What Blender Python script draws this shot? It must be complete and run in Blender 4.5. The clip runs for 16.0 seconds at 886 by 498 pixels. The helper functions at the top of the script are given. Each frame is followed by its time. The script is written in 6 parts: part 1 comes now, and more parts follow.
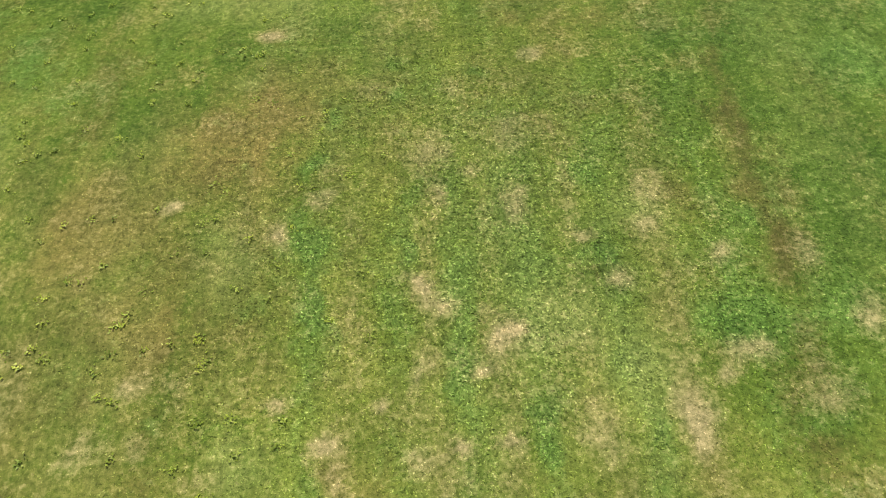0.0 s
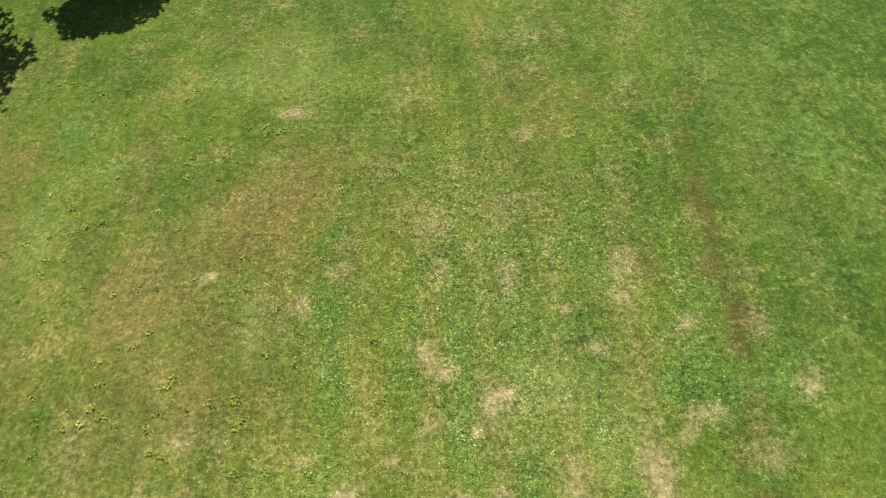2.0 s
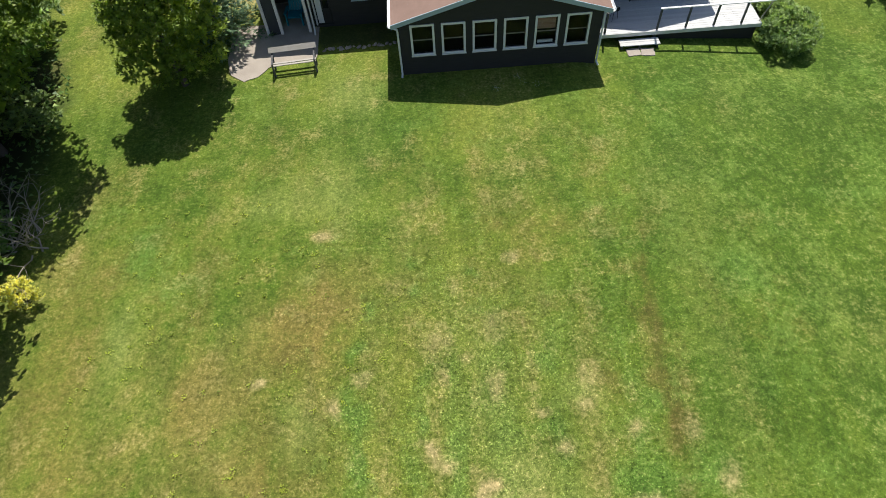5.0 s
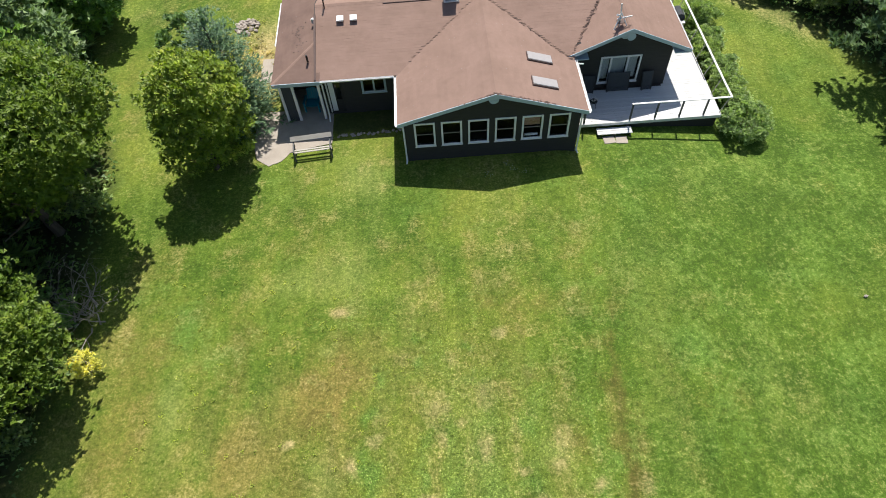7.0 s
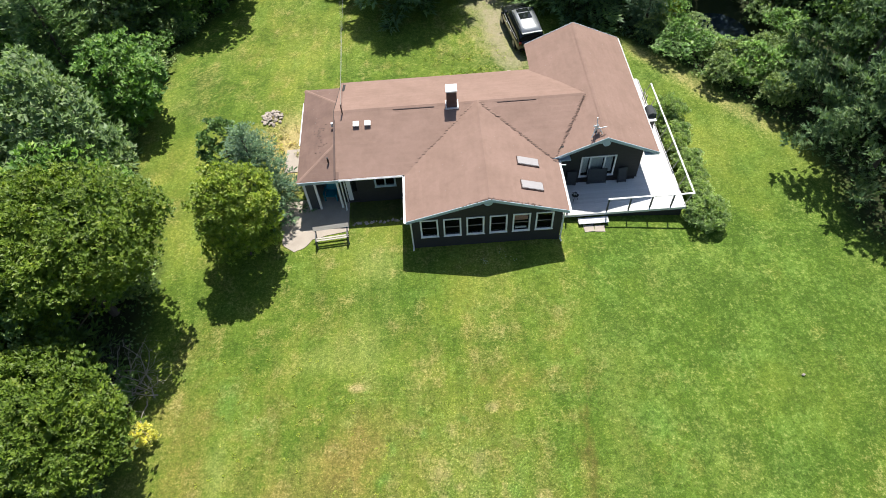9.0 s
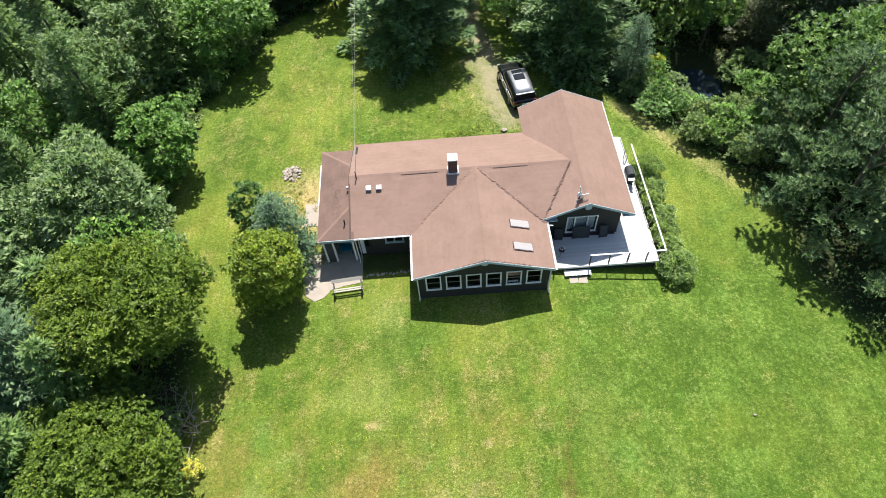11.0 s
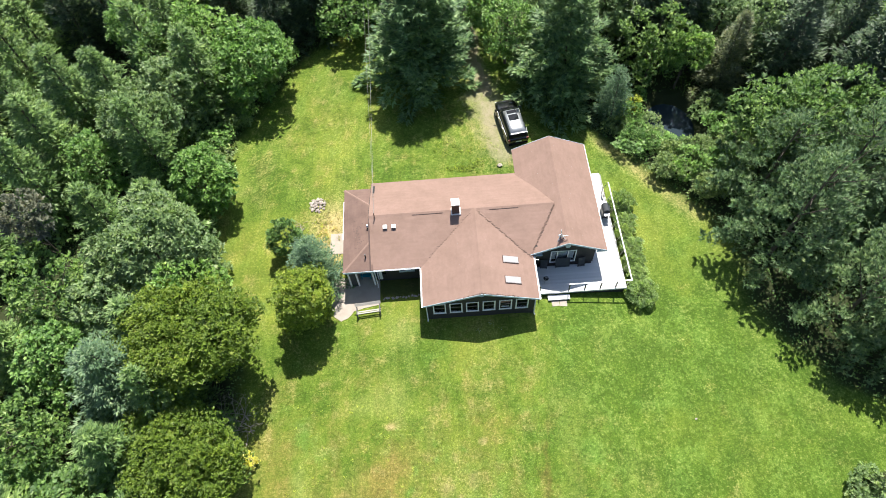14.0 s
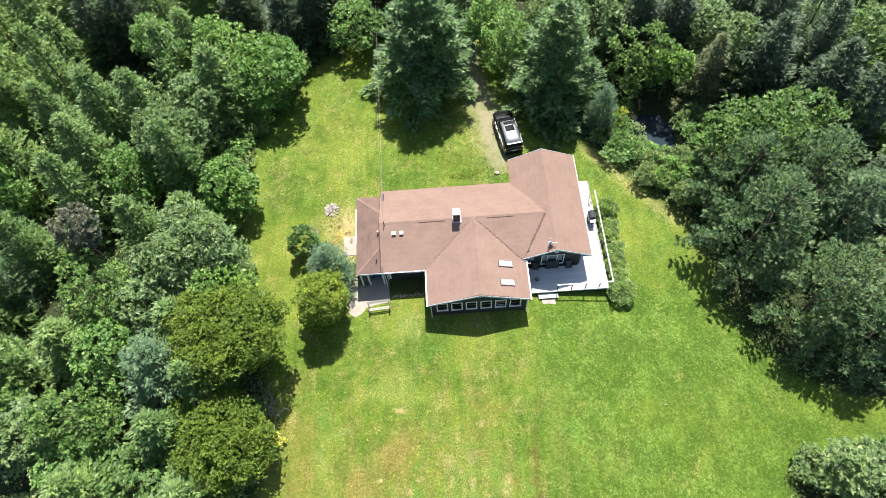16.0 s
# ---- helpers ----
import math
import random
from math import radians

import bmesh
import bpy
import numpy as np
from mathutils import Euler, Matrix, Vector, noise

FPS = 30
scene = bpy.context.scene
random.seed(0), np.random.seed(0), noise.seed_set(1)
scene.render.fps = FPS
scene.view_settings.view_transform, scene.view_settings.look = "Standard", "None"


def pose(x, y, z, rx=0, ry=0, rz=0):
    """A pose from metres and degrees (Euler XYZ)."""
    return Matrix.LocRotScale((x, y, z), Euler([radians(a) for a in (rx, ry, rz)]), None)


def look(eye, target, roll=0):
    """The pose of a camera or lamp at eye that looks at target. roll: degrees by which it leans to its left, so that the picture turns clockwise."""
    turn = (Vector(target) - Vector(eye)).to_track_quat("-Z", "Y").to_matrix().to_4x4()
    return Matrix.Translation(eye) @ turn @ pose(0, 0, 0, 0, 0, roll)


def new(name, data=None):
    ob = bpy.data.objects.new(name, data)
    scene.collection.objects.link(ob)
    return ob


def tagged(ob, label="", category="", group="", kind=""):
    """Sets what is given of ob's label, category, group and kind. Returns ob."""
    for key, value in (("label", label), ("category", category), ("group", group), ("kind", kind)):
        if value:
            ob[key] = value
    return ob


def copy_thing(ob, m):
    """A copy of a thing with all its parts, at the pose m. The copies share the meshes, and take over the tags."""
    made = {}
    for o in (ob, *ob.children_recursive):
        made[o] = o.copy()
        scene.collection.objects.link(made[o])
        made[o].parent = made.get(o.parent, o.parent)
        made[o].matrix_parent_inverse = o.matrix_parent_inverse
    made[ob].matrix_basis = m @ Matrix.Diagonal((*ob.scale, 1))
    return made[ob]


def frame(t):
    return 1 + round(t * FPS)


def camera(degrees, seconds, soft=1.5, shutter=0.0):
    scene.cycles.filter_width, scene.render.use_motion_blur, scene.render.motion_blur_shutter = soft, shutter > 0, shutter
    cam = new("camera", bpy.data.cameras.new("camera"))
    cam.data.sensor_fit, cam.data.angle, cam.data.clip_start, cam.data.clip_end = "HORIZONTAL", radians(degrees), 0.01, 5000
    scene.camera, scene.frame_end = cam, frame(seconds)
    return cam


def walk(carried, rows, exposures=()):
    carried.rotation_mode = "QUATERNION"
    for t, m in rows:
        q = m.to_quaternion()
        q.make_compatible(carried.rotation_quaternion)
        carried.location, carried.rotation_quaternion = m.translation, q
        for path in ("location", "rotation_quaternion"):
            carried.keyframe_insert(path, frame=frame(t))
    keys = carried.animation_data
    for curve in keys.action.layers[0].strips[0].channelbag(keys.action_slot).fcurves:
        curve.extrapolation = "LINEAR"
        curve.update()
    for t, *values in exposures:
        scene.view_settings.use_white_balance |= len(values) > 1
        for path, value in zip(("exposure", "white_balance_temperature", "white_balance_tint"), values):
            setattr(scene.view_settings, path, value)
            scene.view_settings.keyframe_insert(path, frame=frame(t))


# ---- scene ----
cam = camera(71.7, 16.0, 0.9)
PATH = [
    (0, (0.01, -0.838, 9.809), (0.009, 0.24, 8.125), -4.6),
    (0.5, (0.021, -0.736, 10.316), (0.022, 0.342, 8.631), -4.4),
    (1, (0.039, -0.644, 10.907), (0.041, 0.431, 9.221), -4.3),
    (1.5, (0.062, -0.562, 11.522), (0.063, 0.513, 9.836), -4.3),
    (2, (0.092, -0.488, 12.136), (0.09, 0.589, 10.45), -4.4),
    (2.5, (0.126, -0.42, 12.788), (0.122, 0.659, 11.104), -4.5),
    (3, (0.164, -0.358, 13.462), (0.159, 0.728, 11.783), -4.6),
    (3.5, (0.207, -0.3, 14.216), (0.198, 0.797, 12.543), -4.7),
    (4, (0.253, -0.246, 14.998), (0.241, 0.863, 13.334), -4.8),
    (6.5, (0.522, -0.014, 20.038), (0.513, 1.119, 18.389), -4.6),
    (7, (0.58, 0.028, 21.286), (0.572, 1.169, 19.643), -4.5),
    (7.5, (0.639, 0.069, 22.61), (0.631, 1.221, 20.975), -4.4),
    (8, (0.697, 0.109, 23.991), (0.69, 1.272, 22.365), -4.4),
    (8.5, (0.755, 0.147, 25.404), (0.747, 1.319, 23.784), -4.4),
    (9, (0.812, 0.183, 26.87), (0.803, 1.362, 25.254), -4.5),
    (9.5, (0.868, 0.217, 28.298), (0.859, 1.403, 26.688), -4.5),
    (10, (0.922, 0.247, 29.79), (0.912, 1.439, 28.184), -4.6),
    (12.5, (1.147, 0.329, 37.211), (1.127, 1.424, 35.537), -5.0),
    (13, (1.18, 0.323, 38.811), (1.159, 1.413, 37.135), -5.0),
    (13.5, (1.208, 0.307, 40.401), (1.183, 1.375, 38.71), -5.2),
    (14, (1.23, 0.279, 42.022), (1.202, 1.325, 40.318), -5.4),
    (14.5, (1.247, 0.237, 43.629), (1.216, 1.261, 41.911), -5.6),
    (15, (1.257, 0.18, 45.251), (1.225, 1.181, 43.519), -5.7),
    (15.5, (1.26, 0.106, 46.778), (1.227, 1.085, 45.034), -5.7),
    (16, (1.256, 0.013, 48.35), (1.223, 0.969, 46.593), -5.7),
]
walk(cam, [(t, look(eye, target, roll)) for t, eye, target, roll in PATH],
     exposures=[(0, 0.3), (4, 0.38), (7, 0.6), (9, 0.82), (12.5, 1.05), (16, 1.15)])

# world, sun, exposure
SUN_TO = Vector((0.11, 0.53, 1.0)).normalized()
world = bpy.data.worlds.new("sky")
scene.world = world
world.use_nodes = True
wt = world.node_tree
sky = wt.nodes.new("ShaderNodeTexSky")
sky.sky_type = "NISHITA"
sky.sun_disc = False
sky.sun_elevation = math.asin(SUN_TO.z)
sky.sun_rotation = math.atan2(SUN_TO.x, SUN_TO.y)
wt.nodes["Background"].inputs["Strength"].default_value = 0.076
wt.links.new(sky.outputs["Color"], wt.nodes["Background"].inputs["Color"])
lamp = bpy.data.lights.new("sun", "SUN")
lamp.energy, lamp.angle, lamp.color = 4.15, radians(0.5), (1.0, 0.955, 0.87)
sun = new("sun", lamp)
sun.matrix_world = look(SUN_TO * 60, (0, 0, 0))


# ---------- terrain ----------
LATTICE = np.random.RandomState(5).rand(256, 256)


def vnoise(x, y):
    x, y = np.asarray(x, float), np.asarray(y, float)
    xi, yi = np.floor(x).astype(int), np.floor(y).astype(int)
    fx, fy = x - xi, y - yi
    fx, fy = fx * fx * (3 - 2 * fx), fy * fy * (3 - 2 * fy)
    a, b = LATTICE[xi % 256, yi % 256], LATTICE[(xi + 1) % 256, yi % 256]
    c, d = LATTICE[xi % 256, (yi + 1) % 256], LATTICE[(xi + 1) % 256, (yi + 1) % 256]
    return (a * (1 - fx) + b * fx) * (1 - fy) + (c * (1 - fx) + d * fx) * fy


def fbm(x, y, scale, octaves=4):
    total, weight, amp = 0.0, 0.0, 1.0
    for o in range(octaves):
        total = total + amp * vnoise(x * scale + 17.3 * o, y * scale + 9.1 * o)
        weight, amp, scale = weight + amp, amp * 0.55, scale * 2.03
    return total / weight


def step(v, a, b):
    t = np.clip((np.asarray(v, float) - a) / (b - a), 0, 1)
    return t * t * (3 - 2 * t)


POND = (22.0, 38.0)


def height(x, y):
    x, y = np.asarray(x, float), np.asarray(y, float)
    z = -0.45 * step(x, 9.0, 16.0) - 0.35 * step(x, 5.8, 8.3) * step(y, 16.5, 20.5) * (1 - step(y, 31, 36)) - 0.3 * step(y, 32.0, 40.0)
    z = z + 0.08 * (fbm(x, y, 0.16, 2) - 0.5) * step(np.abs(x) + np.abs(y - 10) * 0.5, 10, 22)
    far = np.hypot((x - POND[0]) / 3.0, (y - POND[1]) / 4.0)
    return z - 0.75 * (1 - step(far, 0.55, 1.25))


def ground_z(x, y):
    return float(height(x, y))


# ---------- materials ----------
def nodes_of(name):
    m = bpy.data.materials.new(name)
    m.use_nodes = True
    return m, m.node_tree, m.node_tree.nodes["Principled BSDF"]


def add(nt, kind, **values):
    n = nt.nodes.new(kind)
    for key, v in values.items():
        n.inputs[key].default_value = v
    return n


def ramp(nt, source, stops):
    r = nt.nodes.new("ShaderNodeValToRGB")
    els = r.color_ramp.elements
    while len(els) < len(stops):
        els.new(0.5)
    for e, (at, c) in zip(els, stops):
        e.position, e.color = at, (*c, 1)
    nt.links.new(source, r.inputs["Fac"])
    return r.outputs["Color"]


def mixed(nt, fac, a, b, how="MIX"):
    n = nt.nodes.new("ShaderNodeMix")
    n.data_type, n.blend_type = "RGBA", how
    for value, key in ((fac, 0), (a, 6), (b, 7)):
        if isinstance(value, (int, float)):
            n.inputs[key].default_value = value
        elif isinstance(value, tuple):
            n.inputs[key].default_value = (*value, 1)
        else:
            nt.links.new(value, n.inputs[key])
    return n.outputs[2]


def noise_of(nt, scale, detail=4.0, rough=0.55, stretch=None, space="Object"):
    tc = nt.nodes.new("ShaderNodeTexCoord")
    n = add(nt, "ShaderNodeTexNoise", Scale=scale, Detail=detail, Roughness=rough)
    if stretch:
        mp = nt.nodes.new("ShaderNodeMapping")
        mp.inputs["Scale"].default_value = stretch
        nt.links.new(tc.outputs[space], mp.inputs["Vector"])
        nt.links.new(mp.outputs["Vector"], n.inputs["Vector"])
    else:
        nt.links.new(tc.outputs[space], n.inputs["Vector"])
    return n.outputs["Fac"]


def bumped(nt, bsdf, source, strength, distance):
    b = add(nt, "ShaderNodeBump", Strength=strength, Distance=distance)
    nt.links.new(source, b.inputs["Height"])
    nt.links.new(b.outputs["Normal"], bsdf.inputs["Normal"])


def surface(name, dark, light, scale=3.0, fine=40.0, rough=0.7, bump=0.3, metal=0.0, stretch=None, vary=0.0):
    """Two colours mixed by a large and a fine noise, with fine relief."""
    m, nt, p = nodes_of(name)
    big, small = noise_of(nt, scale, 5, 0.6, stretch), noise_of(nt, fine, 3, 0.6, stretch)
    mid = nt.nodes.new("ShaderNodeMath")
    mid.operation = "MULTIPLY_ADD"
    mid.inputs[1].default_value = 0.55
    nt.links.new(big, mid.inputs[0])
    half = nt.nodes.new("ShaderNodeMath")
    half.operation = "MULTIPLY"
    half.inputs[1].default_value = 0.45
    nt.links.new(small, half.inputs[0])
    nt.links.new(half.outputs[0], mid.inputs[2])
    col = ramp(nt, mid.outputs[0], [(0.3, dark), (0.7, light)])
    if vary:
        info = nt.nodes.new("ShaderNodeObjectInfo")
        shade = ramp(nt, info.outputs["Random"], [(0.0, (1 - vary,) * 3), (1.0, (1 + vary,) * 3)])
        col = mixed(nt, 1.0, col, shade, "MULTIPLY")
    nt.links.new(col, p.inputs["Base Color"])
    p.inputs["Roughness"].default_value, p.inputs["Metallic"].default_value = rough, metal
    if bump:
        bumped(nt, p, small, bump, 0.01)
    return m


def foliage(name, dark, light, tip, tint=0.18, through_light=0.36):
    """Leaves: each leaf its own shade, each plant its own tint, some light through the leaf."""
    m, nt, p = nodes_of(name)
    geo, info = nt.nodes.new("ShaderNodeNewGeometry"), nt.nodes.new("ShaderNodeObjectInfo")
    dark, light, tip = ((c[0], c[1], c[2] * 1.2) for c in (dark, light, tip))
    col = ramp(nt, geo.outputs["Random Per Island"], [(0.0, dark), (0.5, light), (0.84, light), (1.0, tip)])
    shade = ramp(nt, info.outputs["Random"], [(0.0, (1 - tint, 1 - tint * 0.7, 1 - tint)), (0.5, (1.0, 1.0, 1.0)), (1.0, (1 + tint, 1 + tint * 0.6, 1 - tint * 0.3))])
    big = noise_of(nt, 0.55, 2, 0.5)
    patch = ramp(nt, big, [(0.3, (0.8, 0.86, 0.9)), (0.7, (1.15, 1.1, 1.0))])
    col = mixed(nt, 1.0, mixed(nt, 1.0, col, shade, "MULTIPLY"), patch, "MULTIPLY")
    twig = ramp(nt, noise_of(nt, 2.6, 2, 0.6), [(0.32, (0.55, 0.6, 0.6)), (0.5, (1.0, 1.0, 1.0)), (0.68, (1.45, 1.38, 1.2))])
    col = mixed(nt, 1.0, col, twig, "MULTIPLY")
    nt.links.new(col, p.inputs["Base Color"])
    p.inputs["Roughness"].default_value = 0.5
    p.inputs["Specular IOR Level"].default_value = 0.35
    tr = nt.nodes.new("ShaderNodeBsdfTranslucent")
    nt.links.new(mixed(nt, 1.0, col, (1.25, 1.35, 0.6), "MULTIPLY"), tr.inputs["Color"])
    mx = nt.nodes.new("ShaderNodeMixShader")
    mx.inputs[0].default_value = through_light
    nt.links.new(p.outputs[0], mx.inputs[1])
    nt.links.new(tr.outputs[0], mx.inputs[2])
    nt.links.new(mx.outputs[0], nt.nodes["Material Output"].inputs["Surface"])
    return m


def lawn_material(name, fine_bump=True):
    """Grass by the patches stored on the mesh (straw, clover, woodland floor; tan, pale, brown, deep green), with grain."""
    m, nt, p = nodes_of(name)
    at, tn = nt.nodes.new("ShaderNodeAttribute"), nt.nodes.new("ShaderNodeAttribute")
    at.attribute_name, tn.attribute_name = "patches", "tones"
    sep, ton = nt.nodes.new("ShaderNodeSeparateColor"), nt.nodes.new("ShaderNodeSeparateColor")
    nt.links.new(at.outputs["Color"], sep.inputs[0])
    nt.links.new(tn.outputs["Color"], ton.inputs[0])
    grain, speck, mottle, tuft = noise_of(nt, 11.0, 5, 0.7), noise_of(nt, 45.0, 3, 0.7), noise_of(nt, 2.2, 5, 0.65), noise_of(nt, 5.0, 4, 0.7)

    def sum3(a, b, c, wa, wb, wc, off):
        last = None
        for src, w in ((a, wa), (b, wb), (c, wc)):
            n = nt.nodes.new("ShaderNodeMath")
            n.operation = "MULTIPLY_ADD"
            n.inputs[1].default_value = w
            nt.links.new(src, n.inputs[0])
            if last is None:
                n.inputs[2].default_value = off
            else:
                nt.links.new(last, n.inputs[2])
            last = n.outputs[0]
        return last

    def patch(col, amount, a, b, wa, wb, colour, lo=0.2, hi=0.8):
        """Lays a colour over col where amount, broken up by the two noises, is high."""
        f = sum3(amount, a, b, 1.0, wa, wb, -0.5 * (wa + wb))
        return mixed(nt, ramp(nt, f, [(lo, (0, 0, 0)), (hi, (1, 1, 1))]), col, colour)

    col = ramp(nt, sum3(tn.outputs["Alpha"], mottle, grain, -0.8, 0.55, 0.35, 0.5), [(0.15, GREEN), (0.5, MIDGREEN), (0.85, LIGHTGREEN)])
    col = patch(col, ton.outputs[0], grain, mottle, 1.0, 1.0, TAN, 0.15, 1.0)
    col = patch(col, sep.outputs[1], tuft, mottle, 1.1, 1.2, CLOVER, 0.25, 0.85)
    col = patch(col, ton.outputs[1], mottle, grain, 0.6, 0.6, PALE, 0.1, 1.0)
    col = patch(col, ton.outputs[2], grain, mottle, 0.8, 0.8, BROWN, 0.15, 1.1)
    col = patch(col, sep.outputs[0], grain, tuft, 1.0, 1.0, STRAW, 0.1, 1.25)
    blotch, mown = noise_of(nt, 0.75, 4, 0.6), noise_of(nt, 1.0, 3, 0.6, (2.4, 0.3, 1))
    col = mixed(nt, 1.0, col, ramp(nt, blotch, [(0.3, (0.8, 0.84, 0.78)), (0.7, (1.17, 1.12, 1.16))]), "MULTIPLY")
    col = mixed(nt, 1.0, col, ramp(nt, noise_of(nt, 0.3, 3, 0.55), [(0.35, (0.87, 0.9, 0.85)), (0.65, (1.12, 1.08, 1.12))]), "MULTIPLY")
    col = mixed(nt, 1.0, col, ramp(nt, mown, [(0.3, (0.88, 0.9, 0.88)), (0.7, (1.12, 1.1, 1.12))]), "MULTIPLY")
    col = mixed(nt, 1.0, col, ramp(nt, speck, [(0.25, (0.7, 0.72, 0.68)), (0.5, (1, 1, 1)), (0.8, (1.32, 1.3, 1.27))]), "MULTIPLY")
    col = mixed(nt, 1.0, col, ramp(nt, grain, [(0.3, (0.66, 0.68, 0.64)), (0.5, (1, 1, 1)), (0.7, (1.3, 1.27, 1.32))]), "MULTIPLY")
    col = mixed(nt, 1.0, col, ramp(nt, tuft, [(0.32, (0.64, 0.67, 0.62)), (0.5, (1, 1, 1)), (0.68, (1.22, 1.2, 1.2))]), "MULTIPLY")
    if not fine_bump:
        geo = nt.nodes.new("ShaderNodeNewGeometry")
        # tone differs per blade; the whitest stop paints glossy highlights into the colour
        col = mixed(nt, 1.0, col, ramp(nt, geo.outputs["Random Per Island"], [(0.0, (0.52, 0.56, 0.5)), (0.5, (1.0, 1.0, 1.0)), (0.8, (1.36, 1.34, 1.36)), (1.0, (2.2, 2.15, 2.4))]), "MULTIPLY")
    worn = sum3(at.outputs["Alpha"], grain, mottle, 1.0, 0.5, 0.7, -0.6)
    wear = ramp(nt, worn, [(0.15, (0, 0, 0)), (0.75, (1, 1, 1))])
    col = mixed(nt, wear, col, ramp(nt, speck, [(0.3, (0.2, 0.17, 0.1)), (0.7, (0.38, 0.34, 0.23))]))
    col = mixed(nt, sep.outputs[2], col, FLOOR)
    nt.links.new(col, p.inputs["Base Color"])
    p.inputs["Roughness"].default_value = 0.85
    p.inputs["Specular IOR Level"].default_value = 0.2
    if fine_bump:
        bumped(nt, p, sum3(speck, grain, mottle, 0.5, 0.6, 0.2, 0.0), 0.45, 0.03)
    return m


GREEN, MIDGREEN, LIGHTGREEN = (0.062, 0.12, 0.01), (0.105, 0.163, 0.017), (0.164, 0.203, 0.028)
TAN, PALE, BROWN, STRAW = (0.178, 0.157, 0.036), (0.2, 0.25, 0.058), (0.092, 0.09, 0.018), (0.39, 0.322, 0.145)
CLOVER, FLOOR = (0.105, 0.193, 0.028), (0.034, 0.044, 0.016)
M_LAWN = lawn_material("lawn")
M_GRASS = lawn_material("grass_blades", False)
M_GRAVEL = surface("gravel", (0.16, 0.145, 0.08), (0.32, 0.285, 0.175), 1.2, 45, 0.95, 0.7)
M_CONCRETE = surface("concrete", (0.3, 0.26, 0.22), (0.44, 0.385, 0.33), 1.5, 30, 0.9, 0.3)
M_SIDING = surface("dark_stained_siding", (0.016, 0.016, 0.017), (0.032, 0.03, 0.029), 2.0, 30, 0.75, 0.3, stretch=(1, 1, 8))
M_WHITE = surface("white_paint", (0.68, 0.69, 0.7), (0.8, 0.8, 0.8), 2.0, 30, 0.5, 0.05)
M_FASCIA = surface("pale_blue_grey_paint", (0.34, 0.43, 0.5), (0.42, 0.52, 0.6), 2.0, 30, 0.55, 0.08)
M_DECK = surface("weathered_grey_deck_paint", (0.5, 0.5, 0.5), (0.66, 0.66, 0.65), 1.3, 25, 0.75, 0.25, stretch=(0.25, 2.5, 1), vary=0.07)
M_WOOD = surface("weathered_wood", (0.3, 0.27, 0.23), (0.52, 0.49, 0.44), 3.0, 30, 0.8, 0.3, stretch=(0.4, 4, 4))
M_DARKWOOD = surface("dark_rail_post", (0.05, 0.05, 0.052), (0.12, 0.12, 0.125), 3.0, 30, 0.7, 0.2)
M_BARK = surface("bark", (0.05, 0.04, 0.03), (0.14, 0.11, 0.085), 5.0, 30, 0.9, 0.8, stretch=(3, 3, 0.6))
M_GREYTWIG = surface("bare_grey_twig", (0.2, 0.18, 0.15), (0.38, 0.34, 0.29), 5.0, 30, 0.9, 0.3)
M_STONE = surface("pale_fieldstone", (0.26, 0.22, 0.185), (0.5, 0.44, 0.39), 3.0, 25, 0.85, 0.5, vary=0.25)
M_COVER = surface("charcoal_fabric_cover", (0.03, 0.035, 0.04), (0.06, 0.065, 0.075), 3.0, 60, 0.85, 0.3)
M_BLACK = surface("black_enamel", (0.01, 0.01, 0.011), (0.02, 0.02, 0.022), 3.0, 40, 0.35, 0.05)
M_STEEL = surface("brushed_steel", (0.45, 0.46, 0.48), (0.6, 0.61, 0.63), 5.0, 60, 0.35, 0.05, metal=0.9)
M_TEAL = surface("turquoise_plastic", (0.0, 0.17, 0.24), (0.01, 0.22, 0.3), 3.0, 40, 0.5, 0.05)
M_FLASH = surface("light_flashing", (0.6, 0.6, 0.6), (0.75, 0.75, 0.74), 4.0, 40, 0.5, 0.1)
M_CHIMNEY = surface("brown_chimney_cladding", (0.06, 0.035, 0.03), (0.11, 0.065, 0.055), 4.0, 40, 0.7, 0.3)
M_INTERIOR = surface("dim_interior_boards", (0.04, 0.03, 0.025), (0.085, 0.066, 0.052), 2.0, 20, 0.8, 0.1)
# pale grey that stands for sky reflected in the deck window
M_SKYSHEEN = surface("pale_sky_sheen", (0.3, 0.32, 0.33), (0.5, 0.52, 0.53), 2.0, 30, 0.9, 0.1, stretch=(6, 1, 0.3))
M_REDBLIND = surface("red_brown_cloth", (0.3, 0.13, 0.08), (0.5, 0.3, 0.22), 3.0, 30, 0.9, 0.1, stretch=(0.5, 1, 6))
M_MOSS = surface("dark_moss", (0.09, 0.06, 0.05), (0.15, 0.105, 0.088), 8.0, 40, 0.95, 0.6)


